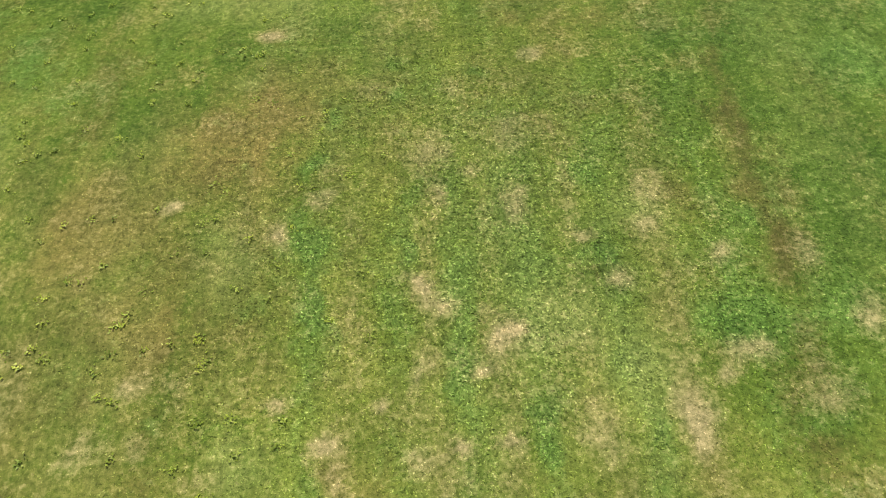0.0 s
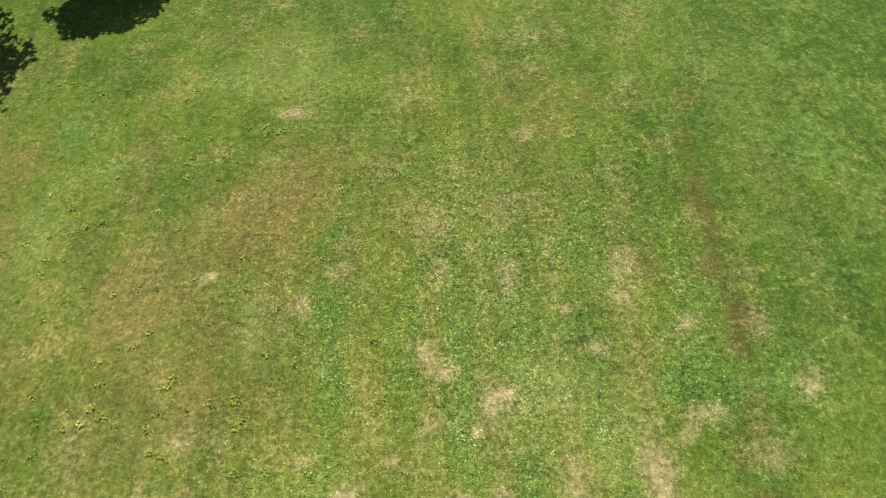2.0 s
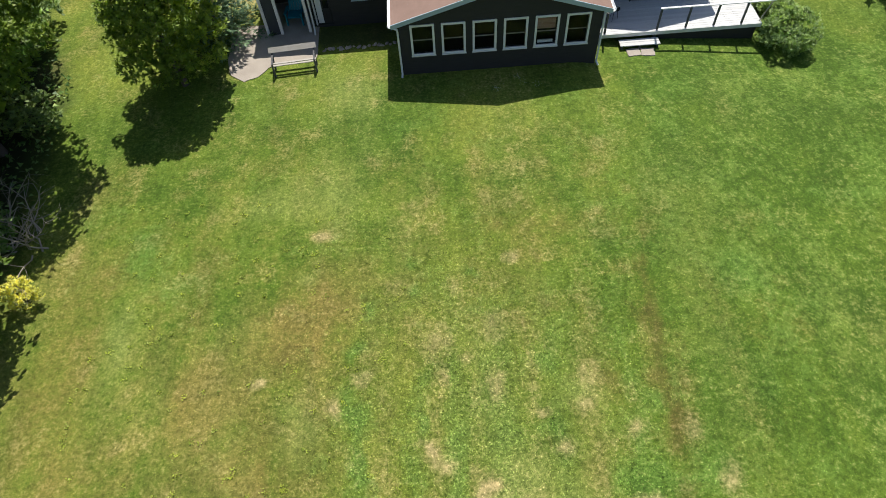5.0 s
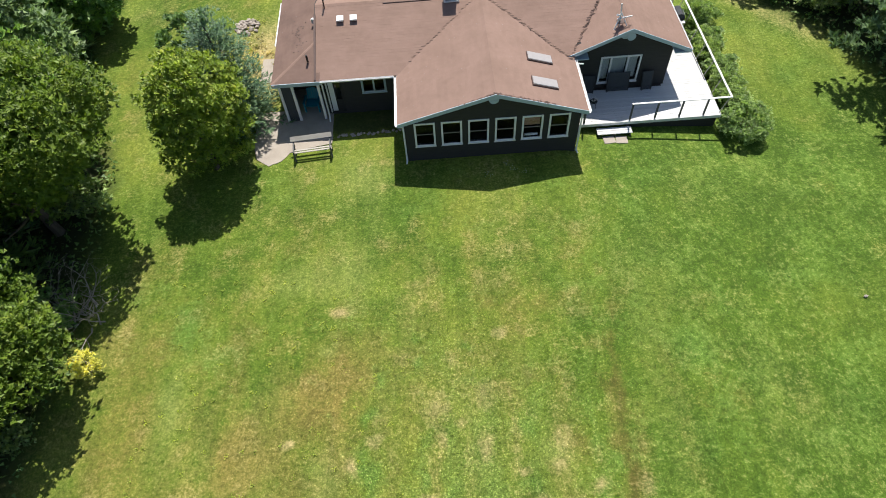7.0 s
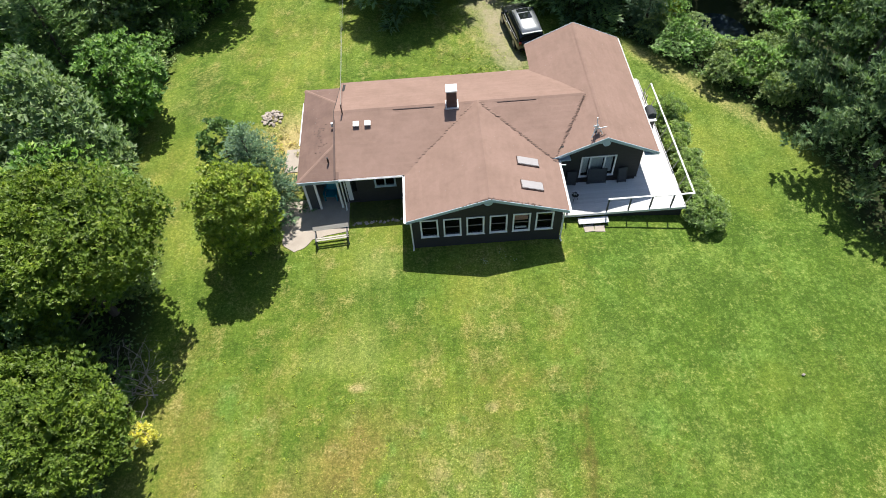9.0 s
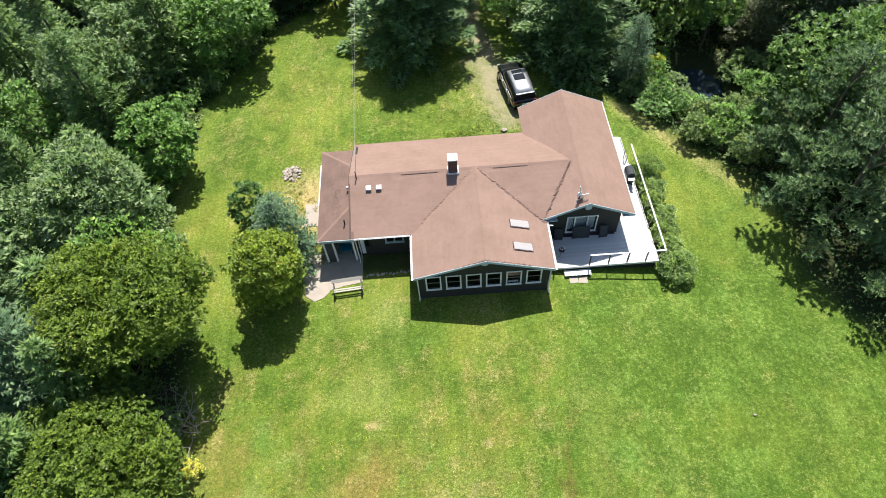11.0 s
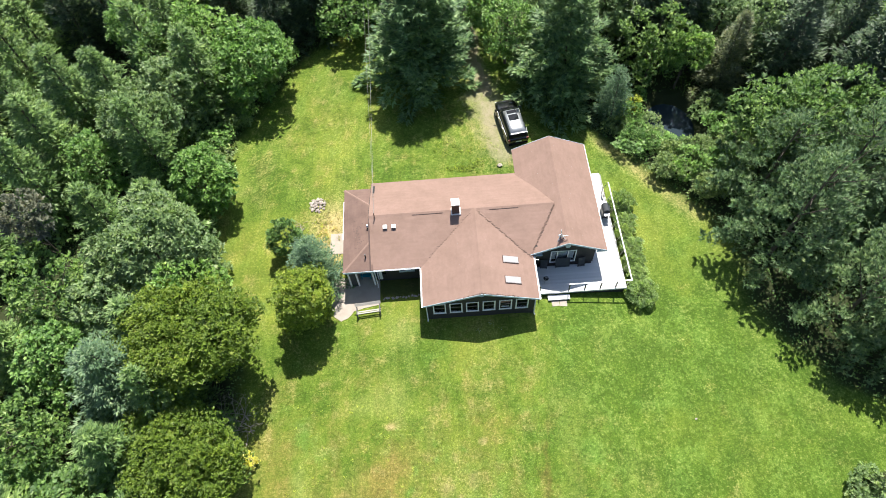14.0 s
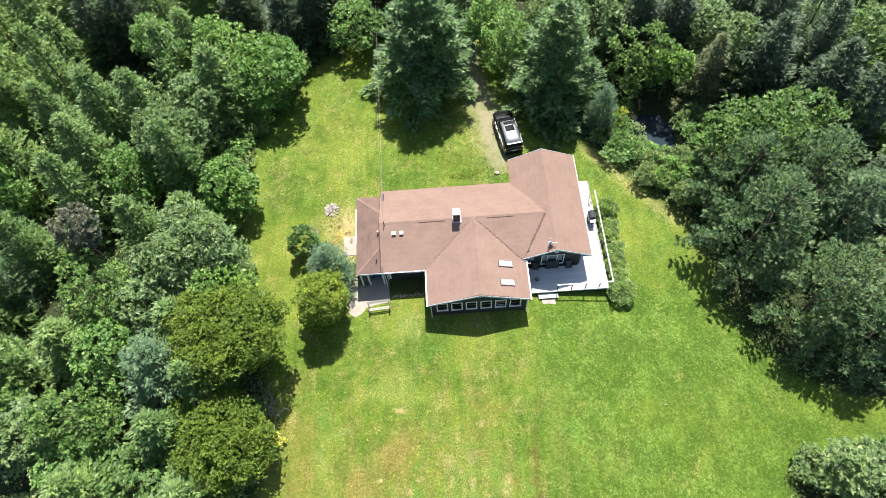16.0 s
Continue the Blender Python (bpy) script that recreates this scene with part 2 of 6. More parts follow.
def shingle_material(name, low, high):
    m, nt, p = nodes_of(name)
    tc = nt.nodes.new("ShaderNodeTexCoord")
    geo = nt.nodes.new("ShaderNodeNewGeometry")
    big, small, streak = noise_of(nt, 0.7, 5, 0.6), noise_of(nt, 55.0, 3, 0.7), noise_of(nt, 3.5, 3, 0.6)
    col = ramp(nt, big, [(0.3, low), (0.7, high)])
    col = mixed(nt, 1.0, col, ramp(nt, geo.outputs["Random Per Island"], [(0.0, (0.965, 0.963, 0.96)), (1.0, (1.03, 1.03, 1.03))]), "MULTIPLY")
    col = mixed(nt, 1.0, col, ramp(nt, small, [(0.3, (0.9, 0.9, 0.9)), (0.7, (1.08, 1.08, 1.07))]), "MULTIPLY")
    col = mixed(nt, 1.0, col, ramp(nt, streak, [(0.35, (0.965, 0.955, 0.955)), (0.65, (1.03, 1.03, 1.03))]), "MULTIPLY")
    nt.links.new(col, p.inputs["Base Color"])
    p.inputs["Roughness"].default_value = 0.92
    p.inputs["Specular IOR Level"].default_value = 0.25
    bumped(nt, p, small, 0.3, 0.006)
    return m


M_SHINGLE = shingle_material("faded_red_brown_shingle", (0.236, 0.158, 0.127), (0.28, 0.188, 0.154))
M_OLDSHINGLE = shingle_material("dark_weathered_shingle", (0.15, 0.1, 0.084), (0.205, 0.136, 0.113))


def glass_material(name, tint, rough=0.02):
    m, nt, p = nodes_of(name)
    p.inputs["Base Color"].default_value = (*tint, 1)
    p.inputs["Roughness"].default_value = rough
    p.inputs["Transmission Weight"].default_value = 1.0
    p.inputs["IOR"].default_value = 1.22
    return m


M_GLASS = glass_material("window_glass", (0.86, 0.9, 0.92))


def plain(name, colour, rough, metal=0.0, coat=0.0):
    m, nt, p = nodes_of(name)
    n = noise_of(nt, 8.0, 3, 0.6)
    nt.links.new(ramp(nt, n, [(0.2, tuple(c * 0.9 for c in colour)), (0.8, tuple(min(1, c * 1.08) for c in colour))]), p.inputs["Base Color"])
    p.inputs["Roughness"].default_value, p.inputs["Metallic"].default_value, p.inputs["Coat Weight"].default_value = rough, metal, coat
    return m


M_PAINT = plain("black_car_paint", (0.008, 0.009, 0.011), 0.25, 0.3, 1.0)
M_CARGLASS = plain("dark_car_glass", (0.01, 0.012, 0.014), 0.05)
M_ROOF = plain("silver_car_roof", (0.33, 0.35, 0.37), 0.45, 0.6, 0.6)
M_TYRE = plain("tyre_rubber", (0.015, 0.015, 0.016), 0.85)
M_ALLOY = plain("alloy_rim", (0.3, 0.31, 0.33), 0.4, 0.9)
M_REDLAMP = plain("red_lamp_lens", (0.14, 0.01, 0.012), 0.2)
M_CLEARLAMP = plain("clear_lamp_lens", (0.6, 0.62, 0.64), 0.15)
M_WATER = plain("pond_water", (0.03, 0.045, 0.06), 0.06)
M_WIRE = plain("weathered_cable", (0.3, 0.3, 0.28), 0.6)
M_SKYLIGHT = plain("milky_skylight_dome", (0.36, 0.34, 0.34), 0.4)

L_OLIVE = foliage("olive_yellow_leaves", (0.105, 0.17, 0.018), (0.155, 0.235, 0.027), (0.25, 0.31, 0.05), 0.06, 0.28)
L_GREEN = foliage("mid_green_leaves", (0.055, 0.12, 0.028), (0.135, 0.24, 0.055), (0.25, 0.37, 0.11), 0.12, 0.25)
L_BRIGHT = foliage("bright_green_leaves", (0.085, 0.18, 0.034), (0.2, 0.35, 0.08), (0.36, 0.49, 0.18), 0.12, 0.28)
L_GREY = foliage("grey_green_leaves", (0.085, 0.145, 0.05), (0.19, 0.285, 0.1), (0.3, 0.38, 0.17), 0.1, 0.26)
L_BLUE = foliage("blue_spruce_needles", (0.075, 0.145, 0.068), (0.145, 0.245, 0.118), (0.25, 0.35, 0.19), 0.1, 0.24)
L_DARK = foliage("dark_fir_needles", (0.06, 0.125, 0.046), (0.165, 0.275, 0.1), (0.32, 0.44, 0.19), 0.12, 0.22)
L_EAST = foliage("grey_green_pine_needles", (0.06, 0.115, 0.046), (0.155, 0.245, 0.1), (0.27, 0.35, 0.17), 0.1, 0.22)
L_DEEP = foliage("deep_green_fir_needles", (0.03, 0.06, 0.028), (0.075, 0.125, 0.052), (0.16, 0.22, 0.11), 0.1, 0.15)
L_VERGE = foliage("pale_verge_leaves", (0.12, 0.19, 0.06), (0.22, 0.31, 0.1), (0.38, 0.45, 0.2), 0.1, 0.3)
L_LARCH = foliage("dull_olive_larch_needles", (0.09, 0.115, 0.045), (0.175, 0.205, 0.085), (0.3, 0.32, 0.17), 0.05, 0.22)
L_PINE = foliage("pine_needles", (0.08, 0.15, 0.04), (0.2, 0.31, 0.088), (0.34, 0.45, 0.16), 0.15, 0.28)
L_YELLOW = foliage("yellow_blossom", (0.62, 0.56, 0.07), (0.8, 0.74, 0.14), (0.88, 0.84, 0.4), 0.05, 0.3)
L_LIME = foliage("lime_leaves", (0.15, 0.23, 0.027), (0.26, 0.345, 0.042), (0.42, 0.46, 0.09), 0.06, 0.3)
L_HEDGE = foliage("light_hedge_leaves", (0.2, 0.3, 0.085), (0.32, 0.43, 0.13), (0.48, 0.56, 0.26), 0.1, 0.4)
L_GOLD = foliage("golden_lime_leaves", (0.2, 0.28, 0.03), (0.36, 0.42, 0.05), (0.5, 0.52, 0.12), 0.08, 0.3)
L_TAUPE = foliage("dry_grey_twigs", (0.075, 0.09, 0.05), (0.15, 0.16, 0.09), (0.27, 0.26, 0.18), 0.05, 0.1)


# ---------- building helpers ----------
def mesh_of(name, bm, material):
    me = bpy.data.meshes.new(name)
    bm.normal_update()
    bm.to_mesh(me)
    bm.free()
    if material:
        me.materials.append(material)
    return me


def part(name, bm, material, parent, label=""):
    ob = new(name, mesh_of(name, bm, material))
    ob.parent = parent
    return tagged(ob, label)


def thing(name, label, category, group="", kind="", at=(0, 0, 0), turn=0.0):
    ob = new(name)
    ob.empty_display_size = 0.2
    ob.matrix_basis = pose(*at, 0, 0, turn)
    return tagged(ob, label, category, group, kind)


def box(bm, x0, x1, y0, y1, z0, z1, m=None, bevel=0.0):
    made = bmesh.ops.create_cube(bm, size=1.0)["verts"]
    bmesh.ops.transform(bm, verts=made, matrix=Matrix.Translation(((x0 + x1) / 2, (y0 + y1) / 2, (z0 + z1) / 2)) @ Matrix.Diagonal((x1 - x0, y1 - y0, z1 - z0, 1)))
    if bevel:
        edges = list({e for v in made for e in v.link_edges})
        made = list({v for f in bmesh.ops.bevel(bm, geom=edges, offset=bevel, segments=2, affect="EDGES")["faces"] for v in f.verts} | {v for v in made if v.is_valid})
    if m:
        bmesh.ops.transform(bm, verts=made, matrix=m)
    return made


def boxed(*args, **kw):
    bm = bmesh.new()
    box(bm, *args, **kw)
    return bm


def rod(bm, a, b, r0, r1=None, n=8):
    """A round bar from a to b, open-ended shapes closed."""
    a, b = Vector(a), Vector(b)
    way = b - a
    turn = way.to_track_quat("Z", "Y").to_matrix().to_4x4()
    made = bmesh.ops.create_cone(bm, cap_ends=True, segments=n, radius1=r0, radius2=r0 if r1 is None else r1, depth=way.length)["verts"]
    bmesh.ops.transform(bm, verts=made, matrix=Matrix.Translation((a + b) / 2) @ turn)
    return made


def rodded(*args, **kw):
    bm = bmesh.new()
    rod(bm, *args, **kw)
    return bm


def poly(bm, points):
    return bm.faces.new([bm.verts.new(p) for p in points])


def prism(bm, outline, offset):
    """A flat outline made solid along the vector offset."""
    low = [bm.verts.new(p) for p in outline]
    high = [bm.verts.new(Vector(p) + Vector(offset)) for p in outline]
    bm.faces.new(low[::-1])
    bm.faces.new(high)
    for i in range(len(low)):
        j = (i + 1) % len(low)
        bm.faces.new((low[i], low[j], high[j], high[i]))
    bmesh.ops.recalc_face_normals(bm, faces=bm.faces)

# ---------- ground ----------
# patches of the lawn: x, y and the half widths along both
STRAW_SPOTS = [(0.9, 3.4, 0.23, 0.34), (1.2, 3.7, 0.25, 0.22), (-0.1, 4.3, 0.26, 0.23), (-0.5, 4.7, 0.39, 0.14), (0.6, 2.8, 0.19, 0.14), (1.5, 6.2, 0.3, 0.38), (0,
               6.7, 0.15, 0.24), (3.1, 4.6, 0.27, 0.22), (2.8, 5.4, 0.21, 0.14), (2.5, 10.8, 0.27, 0.24), (-2.4, 6.9, 0.23, 0.18), (-3.1, 6.1, 0.25, 0.22), (-2.9,
               2.7, 0.21, 0.25), (-1.2, 2.3, 0.14, 0.16), (3.9, 1.9, 0.33, 0.4), (4.9, 3, 0.32, 0.27), (4.5, 2.6, 0.16, 0.18), (0.8, 1.7, 0.23, 0.14), (-0.1, 1.7,
               0.14, 0.14), (-5.5, 6.9, 0.26, 0.24), (-3.8, 12, 0.46, 0.2), (-2, 2, 0.24, 0.14), (-0.7, 1.4, 0.19, 0.19)]
FADED_SPOTS = [(1.6, 8.2, 0.5, 0.6), (-0.1, 7.9, 0.45, 0.35), (0.8, 7.3, 0.28, 0.18), (-5.3, 3.1, 0.35, 0.29), (-5.1, 2.1, 0.19, 0.19), (0.5,
               9.7, 0.31, 0.3), (-0.5, 3.1, 0.17, 0.29), (5.1, 4.8, 0.24, 0.23), (6.6, 4.7, 0.24, 0.36), (6, 2.2, 0.41, 0.36), (2.2, 1.8, 0.27, 0.37), (7.3, 3.4,
               0.28, 0.35), (-6, 2.1, 0.37, 0.29)]
TAN_NEAR = [(-4.2, 9, 1.4, 0.99), (-2.6, 9.7, 0.71, 1.04), (-4.4, 7.7, 1.15, 0.72), (-5.1, 4.9, 1.49, 0.96), (-5.4, 3.6, 1.4, 1.03), (-6.9, 2.5, 0.76, 0.66),
            (-5.6, 1.6, 0.9, 0.45), (-3.5, 4.3, 0.57, 0.65), (4.6, 6.2, 0.38, 0.8), (3.8, 3.7, 0.37, 0.69), (5.5, 2.5, 0.68, 0.57), (3.7, 1.1, 0.63, 0.48), (5.4,
            1, 0.46, 0.35), (-1.4, 1.1, 0.65, 0.29), (-3.3, 6.3, 0.62, 0.54), (-7, 6.3, 1.09, 0.8), (3.5, 8.6, 0.91, 0.38), (2.1, 12.1, 0.77, 0.4), (6.3, 6.3,
            0.6, 0.41)]
TAN_WIDE = [(-4.7, 8.3, 1.38, 0.96), (-3.6, 10.1, 0.87, 1.17), (-3.7, 12, 0.56, 0.4), (4.1, 11.9, 0.85, 0.4), (2.7, 10.8, 0.29, 0.33), (0.5, 10, 0.29, 0.32),
            (12.5, 15.2, 2.02, 1.41), (17.5, 17.2, 1.62, 1.05), (-11.5, 11.2, 1.73, 1.27), (-12, 7.6, 1.3, 1.6), (-11.8, 15, 1, 1.7), (-9.6, 4.6, 1.4, 1.1), (-7.1, 7.1, 1.73, 1.21), (10, 7.2, 0.92, 0.62), (1.6, 8.4, 0.47, 0.51)]
CLOVER_NEAR = [(-2.4, 5.7, 0.53, 0.51), (-2.4, 4.2, 0.26, 0.56), (-0.7, 5.5, 0.22, 0.36), (2.6, 5, 0.29, 0.22), (3, 5, 0.19, 0.23), (-2.2, 9.1, 0.23, 0.5), (-2.6,
               7.8, 0.43, 0.29), (1.1, 10.2, 0.31, 0.27), (-0.8, 10.7, 0.27, 0.24), (-0.8, 9.6, 0.19, 0.33), (6, 5.5, 0.4, 0.39), (3, 2.9, 0.26, 0.23), (1.3, 1.5,
               0.24, 0.31), (5.2, 3.6, 1.05, 0.53), (2.7, 7.1, 0.55, 0.43), (-0.5, 6.9, 0.32, 0.41), (0.9, 5.9, 0.39, 0.35)]
CLOVER_MORE = [(1.8, 4.9, 0.48, 0.45), (1.3, 2.3, 0.5, 0.36), (0.2, 2.6, 0.26, 0.55), (6.9, 3.6, 0.38, 0.47), (-3.6, 4.3, 0.29, 0.33), (-2.2, 1.4, 0.33, 0.24), (-5,
               2.5, 0.23, 0.14), (0.4, 4.7, 0.37, 0.56), (1.7, 3.6, 0.27, 0.31), (3.2, 1.7, 0.21, 0.2), (5.8, 1.7, 0.33, 0.27), (-9.9, 12.1, 0.88, 1.18), (-8.7,
               10.7, 0.97, 1.06), (6.6, 10.7, 0.58, 0.5), (9.5, 9.4, 0.73, 1.21)]
DEEP_GREEN = [(9.7, 9.3, 0.88, 0.81), (16.4, 20.2, 1.48, 1.57), (12.4, 13, 1.28, 0.84), (2.6, 14.1, 2.69, 1.14), (-1.5, 12.1, 1.3, 1.03), (-4.8, 17.2, 2.93, 1.3),
              (8.2, 6.1, 1.08, 0.98), (14.8, 7.8, 1.11, 1.37)]
BROWN_SPOTS = [(0.6, 3.6, 0.18, 0.19), (1.4, 3.7, 0.16, 0.17), (-0.9, 5, 0.15, 0.14), (-1.9, 1.6, 0.32, 0.16), (0.6, 3.9, 0.16, 0.14), (2.7, 4.7, 0.14, 0.15), (-6.3,
               4.1, 0.41, 0.35), (5.6, 1.4, 0.34, 0.24), (5.6, 2.4, 0.7, 0.5), (5.3, 1.1, 0.6, 0.4), (4.6, 6.2, 0.3, 0.6), (6.2, 3.3, 0.4, 0.3), (3.6, 5.6, 0.2, 0.3), (6.5, 5, 0.25, 0.5), (5.9, 8.2, 0.4, 0.5)]
PALE_NEAR = [(2.1, 3.8, 0.54, 0.63), (3.8, 6, 0.5, 0.51), (3.3, 2.9, 0.51, 0.79), (-3.4, 1.7, 0.49, 0.41), (-4.2, 5.7, 0.61, 1.03), (-4.2, 10.6, 0.33, 0.28)]
PALE_WIDE = [(-3.7, 13.9, 1.13, 1.41), (-9.9, 8.7, 0.41, 1.34), (-6, 13.5, 1.36, 0.82), (-2.9, 19.3, 1.02, 1.06)]
# mown swaths that run towards the house: x at y = 2.6, how far x shifts for each metre of y, half width, clover more or less
SWATHS = [(-2.5, 0.0, 0.3, 0.3), (-1.75, 0.0, 0.25, -0.2), (-0.9, 0.01, 0.28, 0.22), (-0.36, 0.01, 0.2, -0.22), (0.2, 0.02, 0.27, 0.32), (0.8, 0.02, 0.2, -0.25),
          (1.45, 0.03, 0.28, 0.28), (2.35, 0.04, 0.25, -0.18), (3.05, 0.04, 0.3, 0.24), (3.85, 0.05, 0.28, -0.3), (5.1, 0.06, 0.4, 0.28)]
TRACK_Y, TRACK_X = [4.0, 5.3, 6.4, 7.2, 8.4, 10.5, 12.8], [6.2, 6.2, 6.3, 6.36, 6.42, 6.62, 7.08]
# the edge of the woods: x of the west and east rim along y
RIM_Y = [-60, 0, 4.5, 7, 8, 9, 10, 11, 13, 17, 21, 24.5, 28.5, 34.5, 39, 42, 46, 50, 53.5, 56, 120]
RIM_W = [-18, -16, -14.6, -14.2, -14.1, -14, -14, -14, -14, -14.2, -14.5, -16.5, -18.2, -18.0, -17.6, -16.4, -14.0, -12.0, -8.0, -3.0, 0.5]
RIM_E = [23, 23, 24, 25.5, 34, 60, 45, 31, 27, 24.0, 22.8, 23.2, 21.8, 17.0, 13.5, 11.0, 9.0, 7.5, 7.2, 7.0, 6.0]


def blobs(total, x, y, spots, amount):
    for px, py, rx, ry in spots:
        near = (np.abs(x - px) < 3 * rx) & (np.abs(y - py) < 3 * ry)
        if near.any():
            total[near] += amount * np.exp(-(((x[near] - px) / rx) ** 2 + ((y[near] - py) / ry) ** 2))
    return total


def patches(x, y):
    """(straw, clover, woodland floor) and (tan, pale, brown, deep green), 0 to 1, for arrays of places."""
    wx = x + 0.55 * (fbm(x, y, 1.1, 2) - 0.5) + 0.22 * (fbm(x + 9, y, 4.5, 2) - 0.5)
    wy = y + 0.55 * (fbm(x + 31, y + 7, 1.1, 2) - 0.5) + 0.22 * (fbm(x + 23, y + 71, 4.5, 2) - 0.5)
    fleck = 0.4 + 1.2 * fbm(x + 5, y + 40, 3.2, 3)
    none = lambda: np.zeros_like(x, float)
    wide, fine = fbm(x, y, 0.33, 3) - 0.5, fbm(x + 50, y, 1.3, 4) - 0.5
    long = fbm(x * 1.9, y * 0.2, 1.0, 2) - 0.5
    west_side = step(-wx, 0.5, 6.5) * step(14 - y, 0, 7)
    tan = 0.26 + 0.45 * wide + 0.8 * fine + 0.4 * long + 0.14 * west_side - 0.3 * step(x, 5.0, 14.0) - 0.12 * step(y, 11.0, 17.0) 
    tan = blobs(tan, wx, wy, TAN_NEAR, 0.3) + blobs(none(), wx, wy, TAN_WIDE, 0.34)
    straw = none() + 0.02 + 0.8 * np.clip(fine + 0.3 * wide - 0.02, 0, 1) * (1 - 0.6 * step(x, 5, 10))
    straw = blobs(straw, wx, wy, STRAW_SPOTS, 0.75) + blobs(none(), wx, wy, FADED_SPOTS, 0.48)
    clover = 0.2 + 0.8 * (fbm(x + 11, y + 83, 0.9, 4) - 0.5) + 0.12 * step(wx + 5 * wide, 3.0, 11.0) - 0.15 * west_side
    clover = blobs(clover, wx, wy, CLOVER_NEAR, 0.55) + blobs(none(), wx, wy, CLOVER_MORE, 0.45) 
    reach = step(y, -1.0, 1.0) * (1 - step(y, 5.5, 10.0)) * (0.35 + 1.3 * fbm(x * 2.0, y * 0.45 + 60, 1.0, 2))
    for sx, lean, hw, amount in SWATHS:
        g = np.exp(-(((wx - sx - lean * (y - 2.6)) / hw) ** 2)) * reach
        clover, tan = clover + amount * g, tan - 0.8 * amount * g
        straw = straw - min(0.0, amount) * 0.7 * g * fleck
    calm = 0.35 * (fbm(x + 70, y * 0.35 + 12, 0.55, 3) - 0.5)
    pale = 0.12 + 1.5 * calm + 0.22 * np.exp(-(((x - 1.0) / 4.0) ** 2 + ((y - 5.0) / 5.0) ** 2))
    deep = 0.4 + 1.1 * (fbm(x + 37, y * 0.6 + 90, 0.28, 3) - 0.5) + 0.5 * (fbm(x + 3, y * 0.4, 1.1, 3) - 0.5) + 0.42 * step(x + 7 * (fbm(x + 19, y + 5, 0.16, 3) - 0.5), 2.5, 13.0) * (1 - step(y, 18, 26)) + 0.2 * step(y, 12.5, 15) * (1 - step(y, 18, 22)) + 0.2 * step(y, 29, 34) - 0.02 * west_side
    deep = blobs(deep, wx, wy, DEEP_GREEN, 0.4)
    pale = blobs(pale, wx, wy, PALE_NEAR, 0.5) + blobs(none(), wx, wy, PALE_WIDE, 0.5)
    brown = blobs(none(), wx, wy, BROWN_SPOTS, 0.5)
    line = np.interp(wy, TRACK_Y, TRACK_X)
    track = np.exp(-(((wx - line) / 0.26) ** 2)) * step(wy, 3.6, 4.6) * (1 - step(wy, 9.0, 13.0)) * fleck * (0.3 + 1.3 * fbm(x + 2, y + 15, 0.9, 2))
    brown, clover, tan = brown + 0.65 * track, clover - 0.2 * track, tan + 0.25 * np.exp(-(((wx - line) / 0.5) ** 2)) * step(wy, 2, 4) * (1 - step(wy, 9, 12))
    dry_side = np.exp(-(((wx + 8.4) / 1.5) ** 2 + ((wy - 28.4) / 2.8) ** 2))
    west, east = np.interp(y, RIM_Y, RIM_W), np.interp(y, RIM_Y, RIM_E)
    straw = straw * fleck + 1.1 * dry_side + 0.3 * np.exp(-(((wx - 5.5) / 2.3) ** 2 + ((wy - 38) / 4.0) ** 2)) + 0.5 * np.exp(-(((wx - east + 0.3) / 0.8) ** 2)) * step(wy, 26, 29) * (1 - step(wy, 36, 39))
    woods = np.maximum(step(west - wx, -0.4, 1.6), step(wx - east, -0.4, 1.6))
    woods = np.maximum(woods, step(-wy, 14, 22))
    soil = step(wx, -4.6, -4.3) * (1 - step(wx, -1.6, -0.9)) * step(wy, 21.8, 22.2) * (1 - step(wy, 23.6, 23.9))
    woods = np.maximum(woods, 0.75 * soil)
    return [np.clip(v, 0, 1) for v in (straw, clover, woods, tan, pale, brown, deep)]


def wear(x, y):
    """How far the grass is worn to gravel along the drive, 0 to 1."""
    cx = np.interp(y, [33, 36, 40, 44, 48, 64], [6.6, 6.6, 6.0, 5.0, 4.6, 4.6])
    hw = np.interp(y, [33, 36, 40, 44, 48, 64], [0.9, 1.5, 2.5, 1.6, 1.0, 0.9])
    return np.clip(0.62 * np.exp(-((x - cx) / hw) ** 2) * step(y, 33.2, 35.5) * (0.3 + 1.2 * fbm(x + 3, y + 60, 0.7, 4)), 0, 1)


def store_patches(me, x, y, each=1):
    """Stores the patches on the points of a mesh; each: how many points in a row share a place."""
    straw, clover, woods, tan, pale, brown, deep = patches(x, y)
    for name, values in (("patches", (straw, clover, woods, wear(x, y))), ("tones", (tan, pale, brown, deep))):
        layer = me.attributes.new(name, "FLOAT_COLOR", "POINT")
        layer.data.foreach_set("color", np.repeat(np.stack(values, 1).astype(np.float32), each, axis=0).ravel())


def grid_mesh(name, xs, ys, zs, material):
    nx, ny = len(xs), len(ys)
    gx, gy = np.meshgrid(xs, ys)
    co = np.stack([gx.ravel(), gy.ravel(), zs(gx.ravel(), gy.ravel())], 1)
    i = (np.arange(ny - 1)[:, None] * nx + np.arange(nx - 1)).ravel()
    faces = np.stack([i, i + 1, i + nx + 1, i + nx], 1)
    me = bpy.data.meshes.new(name)
    me.from_pydata(co.tolist(), [], faces.tolist())
    me.materials.append(material)
    return me, co


